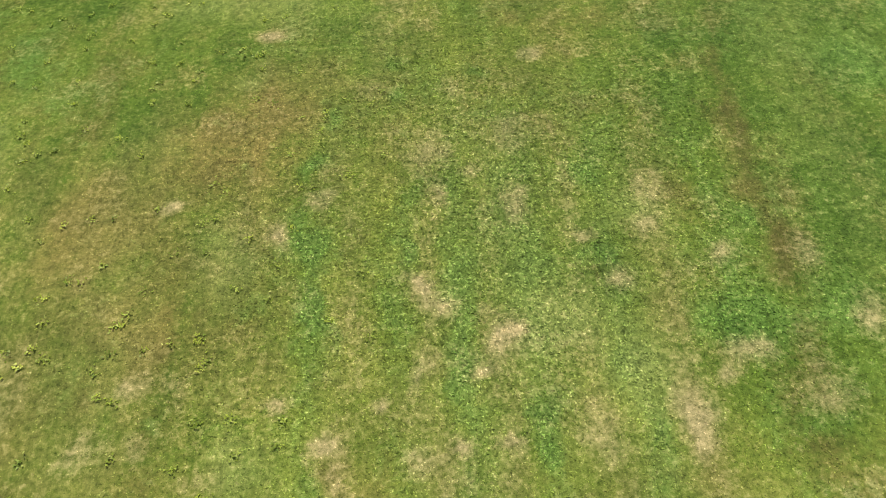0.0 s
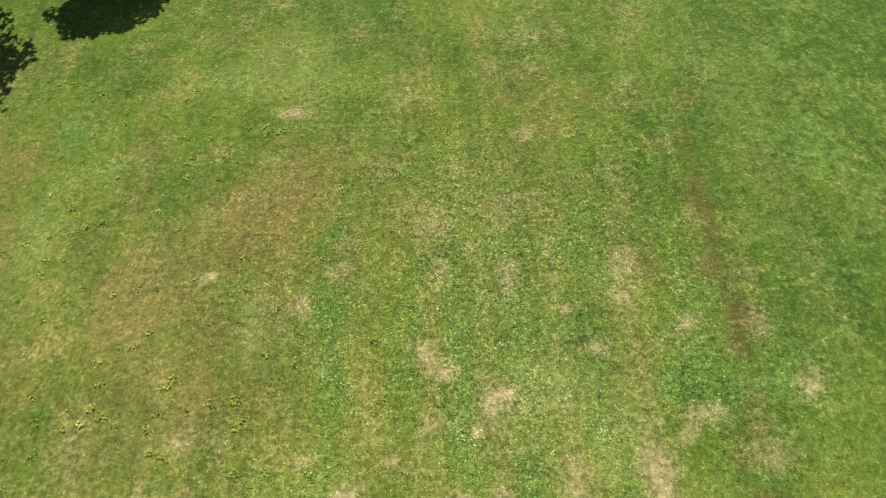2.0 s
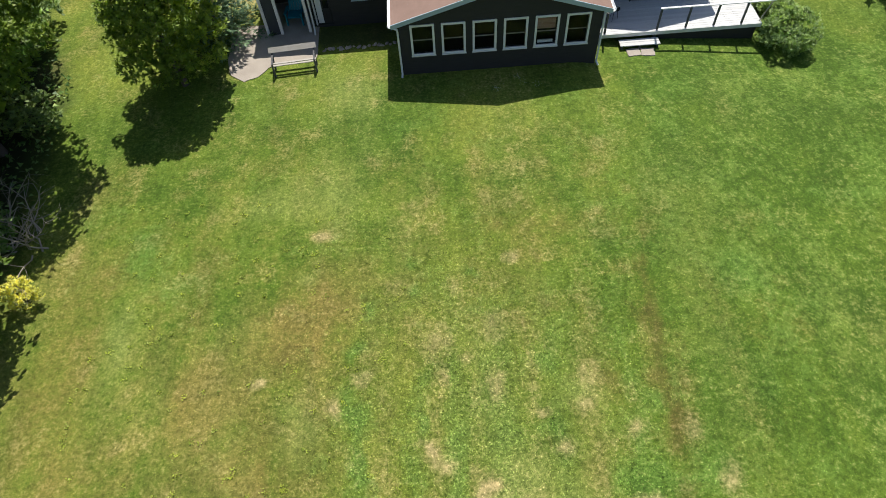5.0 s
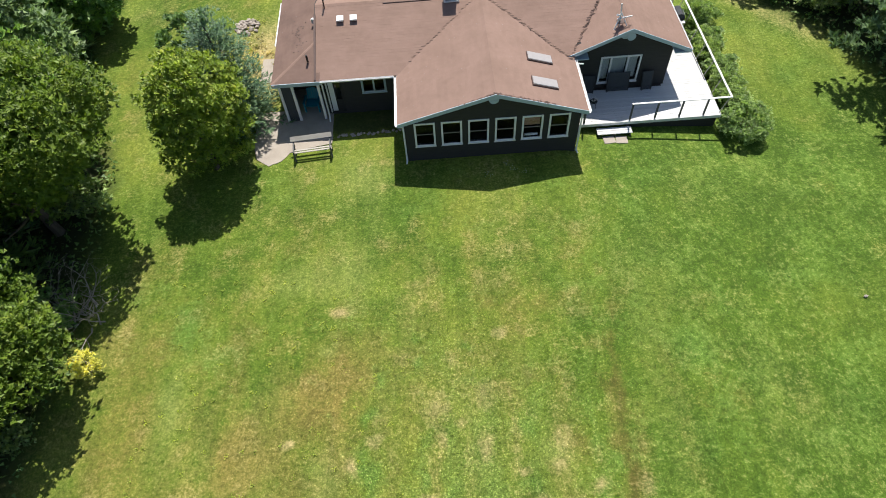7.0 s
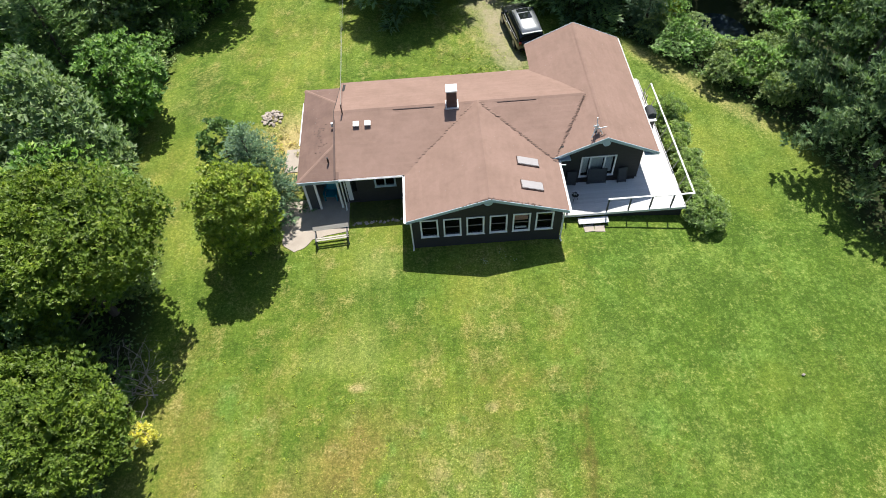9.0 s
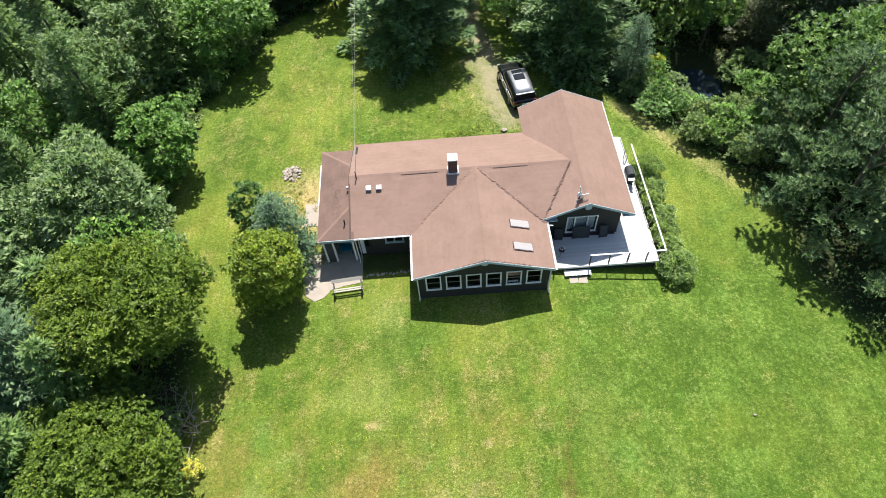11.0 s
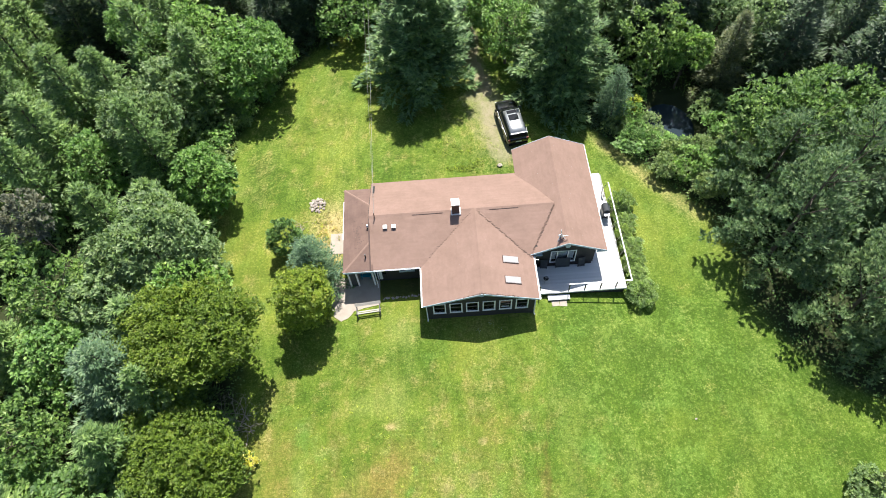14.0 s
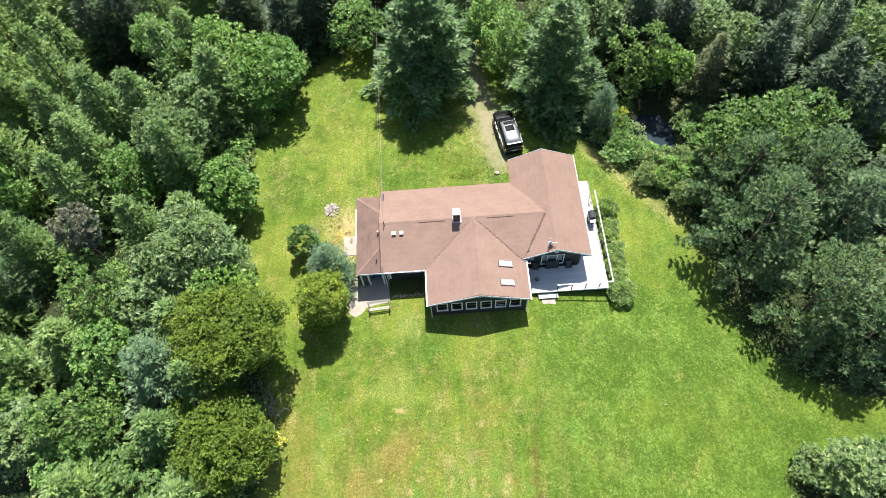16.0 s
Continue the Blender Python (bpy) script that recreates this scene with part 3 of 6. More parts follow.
xs = np.r_[-900, -400, -200, -120, np.arange(-80, -16, 0.8), np.arange(-16, -9, 0.24), np.arange(-9, 10, 0.12), np.arange(10, 19, 0.24), np.arange(19, 70, 0.8), 90, 140, 250, 450, 900]
ys = np.r_[-900, -400, -150, -60, np.arange(-25, -2, 0.8), np.arange(-2, 14, 0.12), np.arange(14, 24, 0.24), np.arange(24, 90, 0.6), 110, 150, 250, 450, 900]
me, co = grid_mesh("ground", xs, ys, height, M_LAWN)
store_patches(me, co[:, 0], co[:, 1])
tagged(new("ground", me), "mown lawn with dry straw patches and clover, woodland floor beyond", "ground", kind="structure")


def worn_mesh(name, line, halves, lift, material, cell=0.17):
    """Bare gravel along a line, with ragged edges where the grass comes in."""
    line = np.array(line, float)
    d = np.r_[0, np.cumsum(np.hypot(*np.diff(line, axis=0).T))]
    s = np.linspace(0, d[-1], 160)
    cx, cy, hw = np.interp(s, d, line[:, 0]), np.interp(s, d, line[:, 1]), np.interp(s, d, halves)
    gx = np.arange(line[:, 0].min() - 3, line[:, 0].max() + 3, cell)
    gy = np.arange(line[:, 1].min() - 1, line[:, 1].max() + 1, cell)
    mx, my = np.meshgrid(gx, gy)
    px, py = mx.ravel(), my.ravel()
    gap = np.min(np.hypot(px[:, None] - cx, py[:, None] - cy) / hw, axis=1)
    bare = (gap + 1.5 * (fbm(px, py, 0.8, 4) - 0.5) < 0.8).reshape(mx.shape)
    nx = len(gx)
    co = np.stack([px, py, height(px, py) + lift], 1)
    faces = [(r * nx + c, r * nx + c + 1, (r + 1) * nx + c + 1, (r + 1) * nx + c) for r in range(len(gy) - 1) for c in range(nx - 1) if bare[r, c]]
    used = sorted({v for f in faces for v in f})
    new_at = {v: k for k, v in enumerate(used)}
    me = bpy.data.meshes.new(name)
    me.from_pydata(co[used].tolist(), [], [[new_at[v] for v in f] for f in faces])
    me.materials.append(material)
    return me


tagged(new("driveway", worn_mesh("driveway", [(5.6, 43.2), (5.0, 45.0), (4.6, 48), (4.5, 56), (4.6, 64)], [0.5, 0.8, 0.75, 0.7, 0.7], 0.012, M_GRAVEL)),
       "pale worn gravel driveway leading into the woods", "driveway", kind="structure")

bm = bmesh.new()
ring = [(POND[0] + 3.3 * math.cos(a) * (1 + 0.12 * math.sin(3 * a)), POND[1] + 4.3 * math.sin(a) * (1 + 0.1 * math.cos(2 * a)), -1.28) for a in [i * math.tau / 40 for i in range(40)]]
poly(bm, ring)
ob = new("pond", mesh_of("pond", bm, M_WATER))
tagged(ob, "small dark pond among the trees reflecting the sky", "water", kind="structure")

# concrete slabs by the porch
bm = bmesh.new()
edge = [(-8.35, 24.0), (-8.35, 21.6), (-8.1, 20.75), (-7.5, 20.3), (-6.9, 20.55), (-6.5, 21.05), (-5.6, 21.3), (-4.52, 21.5), (-4.52, 25.6), (-7.0, 25.6), (-7.0, 24.0)]
fine = []
for (xa, ya), (xb, yb) in zip(edge, edge[1:] + edge[:1]):
    steps = max(1, round(math.hypot(xb - xa, yb - ya) / 0.22))
    for s in range(steps):
        u, v = xa + (xb - xa) * s / steps, ya + (yb - ya) * s / steps
        rough = 0.09 if ya < 22 and yb < 22 else 0.02
        fine.append((u + rough * (noise.noise((u * 3, v * 3, 0))), v + rough * noise.noise((u * 3, v * 3, 5))))
prism(bm, [(x, y, -0.1) for x, y in fine], (0, 0, 0.13))
tagged(new("patio", mesh_of("patio", bm, M_CONCRETE)), "worn tan concrete patio slab with a curved edge", "patio", kind="structure")
bm = boxed(-8.6, -7.3, 26.3, 28.25, -0.1, 0.04)
tagged(new("side_slab", mesh_of("side_slab", bm, M_CONCRETE)), "small concrete slab beside the house wall", "slab", kind="structure")

# ---------- house ----------
house = thing("house", "single-storey house with dark siding, red-brown shingle roof, white trim", "house")
FLOOR_Z = 0.12


def siding(bm, a, b, z0, z1, out, course=0.15):
    """Lapped boards on a wall from a to b (x, y), as long wedges."""
    a, b, out = Vector((*a, 0)), Vector((*b, 0)), Vector((*out, 0))
    z = z0
    while z < z1 - 0.01:
        top = min(z + course, z1)
        p = [a + out * 0.022 + Vector((0, 0, z)), b + out * 0.022 + Vector((0, 0, z)), b + out * 0.004 + Vector((0, 0, top)), a + out * 0.004 + Vector((0, 0, top))]
        q = [a + Vector((0, 0, z)), b + Vector((0, 0, z))]
        vs = [bm.verts.new(v) for v in p + q]
        bm.faces.new(vs[:4])
        bm.faces.new((vs[4], vs[5], vs[1], vs[0]))
        z = top


def wall(name, a, b, z0, z1, out, openings=(), label=""):
    """A wall 0.14 thick with its outer face from a to b; openings as (from, to, low, high) along it. out: the way it faces."""
    bm = bmesh.new()
    a2, b2 = Vector(a), Vector(b)
    way = (b2 - a2).normalized()
    length = (b2 - a2).length
    cuts = sorted(openings)
    spans, at = [], 0.0
    for s, e, lo, hi in cuts:
        spans.append((at, s, z0, z1))
        spans += [(s, e, z0, lo), (s, e, hi, z1)]
        at = e
    spans.append((at, length, z0, z1))
    inward = -Vector(out) * 0.14
    for s, e, lo, hi in spans:
        if e - s < 0.005 or hi - lo < 0.005:
            continue
        p, q = a2 + way * s, a2 + way * e
        prism(bm, [(p.x, p.y, lo), (q.x, q.y, lo), (q.x, q.y, hi), (p.x, p.y, hi)], (inward.x, inward.y, 0))
        siding(bm, p, q, lo, hi, out)
    return part(name, bm, M_SIDING, house, label)


def gable(name, a, b, z0, peak, out):
    """The triangle of wall under a gable, from a to b at z0, with its peak (x, y, z)."""
    bm = bmesh.new()
    o = Vector((*out, 0)) * -0.14
    prism(bm, [(*a, z0), (*b, z0), peak], o)
    a3, b3, p3 = Vector((*a, z0)), Vector((*b, z0)), Vector(peak)
    n, o2 = int((p3.z - z0) / 0.15) + 1, Vector((*out, 0))
    for i in range(n):
        lo, hi = i / n, (i + 1) / n
        q = [a3.lerp(p3, lo) + o2 * 0.022, b3.lerp(p3, lo) + o2 * 0.022, b3.lerp(p3, hi) + o2 * 0.004, a3.lerp(p3, hi) + o2 * 0.004]
        poly(bm, q)
    return part(name, bm, M_SIDING, house)


def framed_window(x0, x1, z0, z1, y, mullions=(), rail=None, trim=M_WHITE, width=0.085):
    """A window in a wall that faces -y: casing with depth, glazing bars, panes."""
    w = thing("window", "white-framed window with dark glass" if trim is M_WHITE else "pale blue framed window with dark glass", "")
    del w["label"]
    w.parent = house
    bm = bmesh.new()
    for bx in ((x0 - width, x0, z0 - width, z1 + width), (x1, x1 + width, z0 - width, z1 + width), (x0, x1, z1, z1 + width), (x0, x1, z0 - width, z0)):
        box(bm, bx[0], bx[1], y - 0.045, y + 0.1, bx[2], bx[3])
    part("window_frame", bm, trim, w)
    part("window_sill", boxed(x0 - width - 0.02, x1 + width + 0.02, y - 0.075, y - 0.047, z0 - width - 0.025, z0 - width + 0.03), trim, w)
    xsx = [x0, *mullions, x1]
    for mx in mullions:
        part("mullion", boxed(mx - 0.04, mx + 0.04, y - 0.03, y + 0.06, z0, z1), trim, w)
    if rail is not None:
        part("sash_rail", boxed(x0, x1, y + 0.005, y + 0.05, rail - 0.01, rail + 0.012), M_CONCRETE, w)
    levels = [z0, z1] if rail is None else [z0, rail, z1]
    for l, r in zip(xsx, xsx[1:]):
        for lo, hi in zip(levels, levels[1:]):
            pane = part("pane", boxed(l, r, y + 0.03, y + 0.036, lo, hi), M_GLASS, w)
            pane.visible_shadow = False
    return w


# numbers of the three wings: eaves, ridges
S_EAVE = 2.48
MX0, MX1, MRX, MRZ, MY = -1.13, 7.27, 3.17, 3.80, 19.82
MIDS, MIDN, MIDRY, MIDRZ, MIDX0, MIDX1 = 23.1, 31.35, 27.2, 3.76, -4.92, 9.25
EX0, EX1, ERX, ERZ, EY0, EY1 = 6.78, 12.8, 9.77, 3.84, 23.43, 33.76

# walls
fw = [(0.5 + i * 1.207, 1.27 + i * 1.207, 1.0, 2.235) for i in range(6)]
wall("wall", (-0.85, 20.0), (6.98, 20.0), -0.35, 2.5, (0, -1), fw)
wall("wall", (-0.85, 23.6), (-0.85, 20.0), -0.35, 2.5, (-1, 0))
wall("wall", (6.98, 20.0), (6.98, 24.0), -0.6, 2.5, (1, 0))
wall("wall", (-4.62, 23.6), (-0.85, 23.6), -0.3, 2.6, (0, -1), [(0.05, 0.75, 0.12, 2.12), (1.82, 2.82, 1.3, 2.2)])
wall("wall", (6.98, 23.95), (12.12, 23.95), -0.6, 2.6, (0, -1), [(1.83, 3.64, 0.5, 1.92)])
wall("wall", (12.12, 23.95), (12.12, 33.4), -0.9, 2.6, (1, 0), [(1.6, 3.4, -0.05, 2.0)])
wall("wall", (12.12, 33.4), (7.2, 33.4), -0.9, 2.6, (0, 1))
wall("wall", (7.2, 33.4), (7.2, 30.9), -0.9, 2.5, (-1, 0))
wall("wall", (7.2, 30.9), (-4.75, 30.9), -0.9, 2.5, (0, 1))
wall("wall", (-4.75, 30.9), (-4.75, 23.6), -0.3, 2.6, (-1, 0), [(5.2, 6.1, 0.12, 2.1)])
gable("gable_wall", (-0.85, 20.0), (6.98, 20.0), 2.5, (MRX, 20.0, 3.68), (0, -1))
gable("gable_wall", (6.98, 23.95), (12.12, 23.95), 2.6, (ERX - 0.2, 23.95, 3.68), (0, -1))
gable("gable_wall", (12.12, 33.4), (7.3, 33.4), 2.6, (ERX, 33.4, 3.7), (0, 1))
gable("gable_wall", (-4.75, 30.9), (-4.75, 23.6), 2.6, (-4.75, MIDRY, 3.62), (-1, 0))
# floors inside
for x0, x1, y0, y1 in ((-0.71, 6.84, 20.14, 23.7), (-4.6, 12.0, 23.75, 30.75), (7.3, 11.98, 30.76, 33.2)):
    part("floor", boxed(x0, x1, y0, y1, FLOOR_Z - 0.1, FLOOR_Z), M_INTERIOR, house)
part("inner_wall", boxed(-0.7, 6.84, 23.72, 23.8, FLOOR_Z, 2.5), M_INTERIOR, house)
part("inner_wall", boxed(7.2, 11.9, 28.0, 28.1, FLOOR_Z, 2.5), M_INTERIOR, house)


# roofs
def slope(name, e0, e1, r0, r1, course=0.16, thick=0.11):
    """A roof slope from its eave e0-e1 up to its ridge r0-r1: a solid slab below, lapped shingle courses above."""
    e0, e1, r0, r1 = (Vector(v) for v in (e0, e1, r0, r1))
    normal = (e1 - e0).cross(r0 - e0).normalized()
    if normal.z < 0:
        normal = -normal
    bm = bmesh.new()
    pts = [e0, e1, r1, r0] if (r1 - r0).length > 0.01 else [e0, e1, r0]
    prism(bm, [p - normal * (thick + 0.004) for p in pts], normal * thick)
    brown = name[:3] == "mid"
    slab = part("roof_slab", bm, M_CHIMNEY if brown else M_FASCIA, house, "dark brown roof edge" if brown else "pale blue-grey painted roof edge")
    bm = bmesh.new()
    n = max(2, round((r0 - e0).length / course))
    for i in range(n):
        lo, hi = i / n, (i + 1.35) / n
        hi = min(hi, 1.0)
        a, b, c, d = e0.lerp(r0, lo), e1.lerp(r1, lo), e1.lerp(r1, hi), e0.lerp(r0, hi)
        lift, rest = normal * 0.0035, normal * 0.002
        span = (b - a).length
        m = max(1, round(span / 0.95))
        cuts = sorted({0.0, 1.0, *[min(0.995, max(0.005, (k + (0.5 if i % 2 else 0.0)) / m)) for k in range(1, m)]})
        for s, e in zip(cuts, cuts[1:]):
            q = [a.lerp(b, s), a.lerp(b, e), d.lerp(c, e), d.lerp(c, s)]
            j = (hash((i * 31 + round(s * 997)) * 7919) % 100) / 100 * 0.0025
            up = lift + normal * j
            vs = [bm.verts.new(v) for v in (q[0] + up, q[1] + up, q[2] + rest, q[3] + rest, q[0] - normal * 0.003, q[1] - normal * 0.003)]
            bm.faces.new(vs[:4])
            bm.faces.new((vs[4], vs[5], vs[1], vs[0]))
    bmesh.ops.recalc_face_normals(bm, faces=bm.faces)
    old = name[:2] == "a_"
    ob = part("shingles", bm, M_OLDSHINGLE if old else M_SHINGLE, house, "dark weathered brown asphalt shingles" if old else "faded red-brown asphalt shingles")
    ob["kind"] = "stuff"
    return ob


slope("m_w", (MX0, MIDRY, S_EAVE), (MX0, MY, S_EAVE), (MRX, MIDRY, MRZ), (MRX, MY, MRZ))
slope("m_e", (MX1, MY, S_EAVE), (MX1, MIDRY, S_EAVE), (MRX, MY, MRZ), (MRX, MIDRY, MRZ))
slope("mid_s", (MIDX0, MIDS, 2.5), (7.15, MIDS, 2.5), (MIDX0, MIDRY, MIDRZ), (MIDX1, MIDRY, MIDRZ))
slope("mid_n", (6.95, MIDN, 2.4), (MIDX0, MIDN, 2.4), (MIDX1, MIDRY, MIDRZ), (MIDX0, MIDRY, MIDRZ))
slope("e_w", (EX0, EY1, 2.48), (EX0, EY0, 2.48), (ERX, EY1, ERZ), (ERX, EY0, ERZ))
slope("e_e", (EX1, EY0, 2.48), (EX1, EY1, 2.48), (ERX, EY0, ERZ), (ERX, EY1, ERZ))
# hipped lean-to at the west end
AX, AZ, AT = -6.98, 2.5, 3.12
slope("a_w", (AX - 0.12, 30.75, AZ), (AX, 23.05, AZ), (-4.86, 28.6, AT), (-4.86, 25.3, AT))
slope("a_s", (AX, 23.05, AZ), (-4.7, 23.05, AZ), (-4.86, 25.3, AT), (-4.7, 25.3, AT))
slope("a_n", (-4.72, 30.75, AZ), (AX - 0.12, 30.75, AZ), (-4.72, 28.6, AT), (-4.86, 28.6, AT))


# ridge and hip caps
def caps(a, b, width=0.14, lift=0.014):
    a, b = Vector(a), Vector(b)
    n = max(2, round((b - a).length / 0.3))
    way = (b - a).normalized()
    side = way.cross(Vector((0, 0, 1))).normalized()
    drop = Vector((0, 0, -0.05))
    for i in range(n):
        p, q = a.lerp(b, i / n), a.lerp(b, min(1.0, (i + 1.25) / n))
        up0, up1 = Vector((0, 0, lift + 0.003)), Vector((0, 0, lift))
        bm = bmesh.new()
        poly(bm, [p + up0, q + up1, q + side * width + drop + up1, p + side * width + drop + up0])
        poly(bm, [q + up1, p + up0, p - side * width + drop + up0, q - side * width + drop + up1])
        part("ridge_cap", bm, M_SHINGLE, house)


caps((MRX, MY, MRZ), (MRX, MIDRY, MRZ))
caps((MIDX0, MIDRY, MIDRZ), (MIDX1, MIDRY, MIDRZ))
caps((ERX, EY0, ERZ), (ERX, EY1, ERZ))
caps((AX, 23.05, AZ), (-4.86, 25.3, AT))
caps((AX - 0.12, 30.75, AZ), (-4.86, 28.6, AT))
for x0, x1 in ((-1.6, 0.75), (4.3, 6.5)):
    part("ridge_vent", boxed(x0, x1, MIDRY - 0.205, MIDRY - 0.165, MIDRZ - 0.06, MIDRZ - 0.02), M_CHIMNEY, house, "low dark ridge vent")


def board(name, a, b, tall, thick, material, out, label=""):
    """A trim board hung below the line a-b, its face to the way out."""
    bm = bmesh.new()
    a, b, o = Vector(a), Vector(b), Vector((*out, 0)) * thick
    prism(bm, [a, b, b - Vector((0, 0, tall)), a - Vector((0, 0, tall))], o)
    return part(name, bm, material, house, label)


# fascia along the rakes, gutters along the eaves
for a, b, o in (((MX0, MY, S_EAVE + 0.02), (MRX, MY, MRZ + 0.02), (0, -1)), ((MRX, MY, MRZ + 0.02), (MX1, MY, S_EAVE + 0.02), (0, -1)),
                ((EX0, EY0, 2.5), (ERX, EY0, ERZ + 0.02), (0, -1)), ((ERX, EY0, ERZ + 0.02), (EX1, EY0, 2.5), (0, -1)),
                ((EX0, EY1, 2.5), (ERX, EY1, ERZ + 0.02), (0, 1)), ((ERX, EY1, ERZ + 0.02), (EX1, EY1, 2.5), (0, 1)),
                ((MIDX0, MIDS, 2.5), (MIDX0, MIDRY, MIDRZ + 0.02), (-1, 0)), ((MIDX0, MIDRY, MIDRZ + 0.02), (MIDX0, MIDN, 2.4), (-1, 0)),
                ((AX, 23.05, AZ + 0.01), (-4.7, 23.05, AZ + 0.01), (0, -1))):
    dark = o == (-1, 0)
    board("fascia", a, b, 0.19, 0.03, M_SIDING if dark else M_FASCIA, o, "dark barge board" if dark else "pale blue-grey fascia board")
part("eave_return", boxed(EX1 - 0.75, EX1, EY0 + 0.003, EY0 + 0.52, 2.3, 2.36), M_FASCIA, house)
part("eave_return", boxed(EX0 + 0.3, EX0 + 1.2, EY0 + 0.003, EY0 + 0.52, 2.3, 2.36), M_FASCIA, house)


def gutter(a, b, out, size=1.0):
    a, b, o = Vector(a), Vector(b), Vector((*out, 0))
    bm = bmesh.new()
    prof = [(0.0, 0.0), (0.0, -0.1), (0.07, -0.1), (0.115, -0.04), (0.115, 0.0), (0.1, 0.0), (0.1, -0.035), (0.065, -0.085), (0.012, -0.085), (0.012, 0.0)]
    outline = [a + o * u * size + Vector((0, 0, v * size)) for u, v in prof]
    prism(bm, outline, b - a)
    return part("gutter", bm, M_WHITE, house, "white metal gutter")


gutter((MX0, MY - 0.03, S_EAVE + 0.0), (MX0, 23.35, S_EAVE), (-1, 0))
gutter((MX1, MY - 0.03, S_EAVE + 0.0), (MX1, 23.4, S_EAVE), (1, 0))
gutter((-4.72, MIDS, 2.5), (-1.25, MIDS, 2.5), (0, -1))
gutter((EX1, EY0, 2.49), (EX1, EY1, 2.49), (1, 0), 0.5)
gutter((AX - 0.06, 26.0, AZ), (AX - 0.1, 29.6, AZ), (-1, 0), 0.55)


def downpipe(points, r=0.04):
    bm = bmesh.new()
    for p, q in zip(points, points[1:]):
        rod(bm, p, q, r, n=8)
    return part("downpipe", bm, M_WHITE, house, "white downpipe")


downpipe([(MX0 - 0.05, 19.86, 2.4), (-0.9, 19.93, 2.2), (-0.9, 19.93, 0.1), (-0.92, 19.78, 0.03)])
downpipe([(7.1, 19.9, 2.4), (7.04, 19.95, 2.2), (7.04, 19.95, 0.0), (7.1, 19.8, -0.1)])
downpipe([(-4.66, 23.02, 2.4), (-4.66, 23.1, 2.2), (-4.66, 23.1, 0.25), (-4.66, 22.92, 0.09)])
downpipe([(7.3, 23.1, 2.42), (7.65, 23.1, 2.36)], 0.035)

# windows
for i in range(6):
    framed_window(-0.35 + i * 1.207, 0.42 + i * 1.207, 1.0, 2.235, 20.0, rail=1.6)
part("blind", boxed(4.5, 5.22, 20.12, 20.135, 1.64, 2.1), M_REDBLIND, house, "red-brown cloth blind behind the window")
part("blind", boxed(4.56, 5.16, 20.08, 20.14, 1.02, 1.13), M_WHITE, house, "white folded blind on the window ledge")
framed_window(-2.8, -1.8, 1.3, 2.2, 23.6, mullions=(-2.3,), trim=M_FASCIA, width=0.1)
framed_window(8.81, 10.62, 0.5, 1.92, 23.95, mullions=(9.25, 10.07))
# added pale panels: the panes' sky reflection put in as colour
for x0, x1 in ((8.84, 9.2), (9.3, 10.02), (10.12, 10.58)):
    part("curtain", boxed(x0, x1, 24.1, 24.12, 0.55, 1.9), M_SKYSHEEN, house, "pale grey panel behind the glass, standing for reflected sky")
part("meter_box", boxed(7.004, 7.16, 20.16, 20.44, 0.55, 1.0, bevel=0.01), M_FLASH, house, "pale grey meter box on the corner wall")
# round gable vents
for x, y, z, r in ((3.1, 19.965, 3.42, 0.23), (9.65, 23.92, 3.22, 0.24)):
    bm = bmesh.new()
    rod(bm, (x, y + 0.02, z), (x, y - 0.05, z), r, r * 0.94, 28)
    v = part("gable_vent", bm, M_FASCIA, house, "round pale blue gable vent")
    for k in range(4):
        zz = z - r * 0.55 + k * r * 0.36
        half = math.sqrt(max(0.01, (r * 0.8) ** 2 - (zz - z) ** 2))
        part("louvre", boxed(x - half, x + half, y - 0.062, y - 0.051, zz - 0.018, zz + 0.018), M_FASCIA, v)
# doors
d = part("door", boxed(-4.55, -3.89, 23.62, 23.67, 0.14, 2.1), M_SIDING, house, "dark side door")
part("sidelight", boxed(-4.5, -4.26, 23.585, 23.615, 0.2, 2.05), M_WHITE, house, "narrow white panel beside the door")
part("door_glass", boxed(-4.2, -3.95, 23.608, 23.618, 0.9, 1.9), M_CARGLASS, d)
part("door_frame", boxed(-4.62, -4.56, 23.56, 23.66, 0.12, 2.16), M_WHITE, house)
d = part("patio_door", boxed(12.06, 12.1, 25.56, 27.34, 0.13, 1.99), M_WHITE, house, "white sliding patio door")
part("door_glass", boxed(12.105, 12.115, 25.65, 26.4, 0.24, 1.9), M_CARGLASS, d)
part("door_glass", boxed(12.105, 12.115, 26.5, 27.25, 0.24, 1.9), M_CARGLASS, d)
# porch
for x in (-6.72, -6.12, -4.88):
    part("porch_post", boxed(x - 0.06, x + 0.06, 23.17, 23.29, 0.055, 2.38, bevel=0.008), M_WHITE, house, "white square porch post")
part("porch_screen", boxed(-6.655, -6.185, 23.21, 23.24, 0.055, 2.36), M_COVER, house, "dark screen panel")
part("porch_beam", boxed(AX + 0.1, -4.75, 23.15, 23.31, 2.36, 2.46), M_WHITE, house)
wall("porch_wall", (-6.8, 25.6), (-4.77, 25.6), 0.0, 2.42, (0, -1))
wall("porch_wall", (-6.8, 30.5), (-6.8, 25.6), -0.3, 2.42, (-1, 0))
wall("porch_wall", (-4.77, 30.5), (-6.8, 30.5), -0.3, 2.42, (0, 1))
wall("porch_wall", (-6.86, 25.59), (-6.86, 24.4), 0.0, 2.45, (-1, 0))

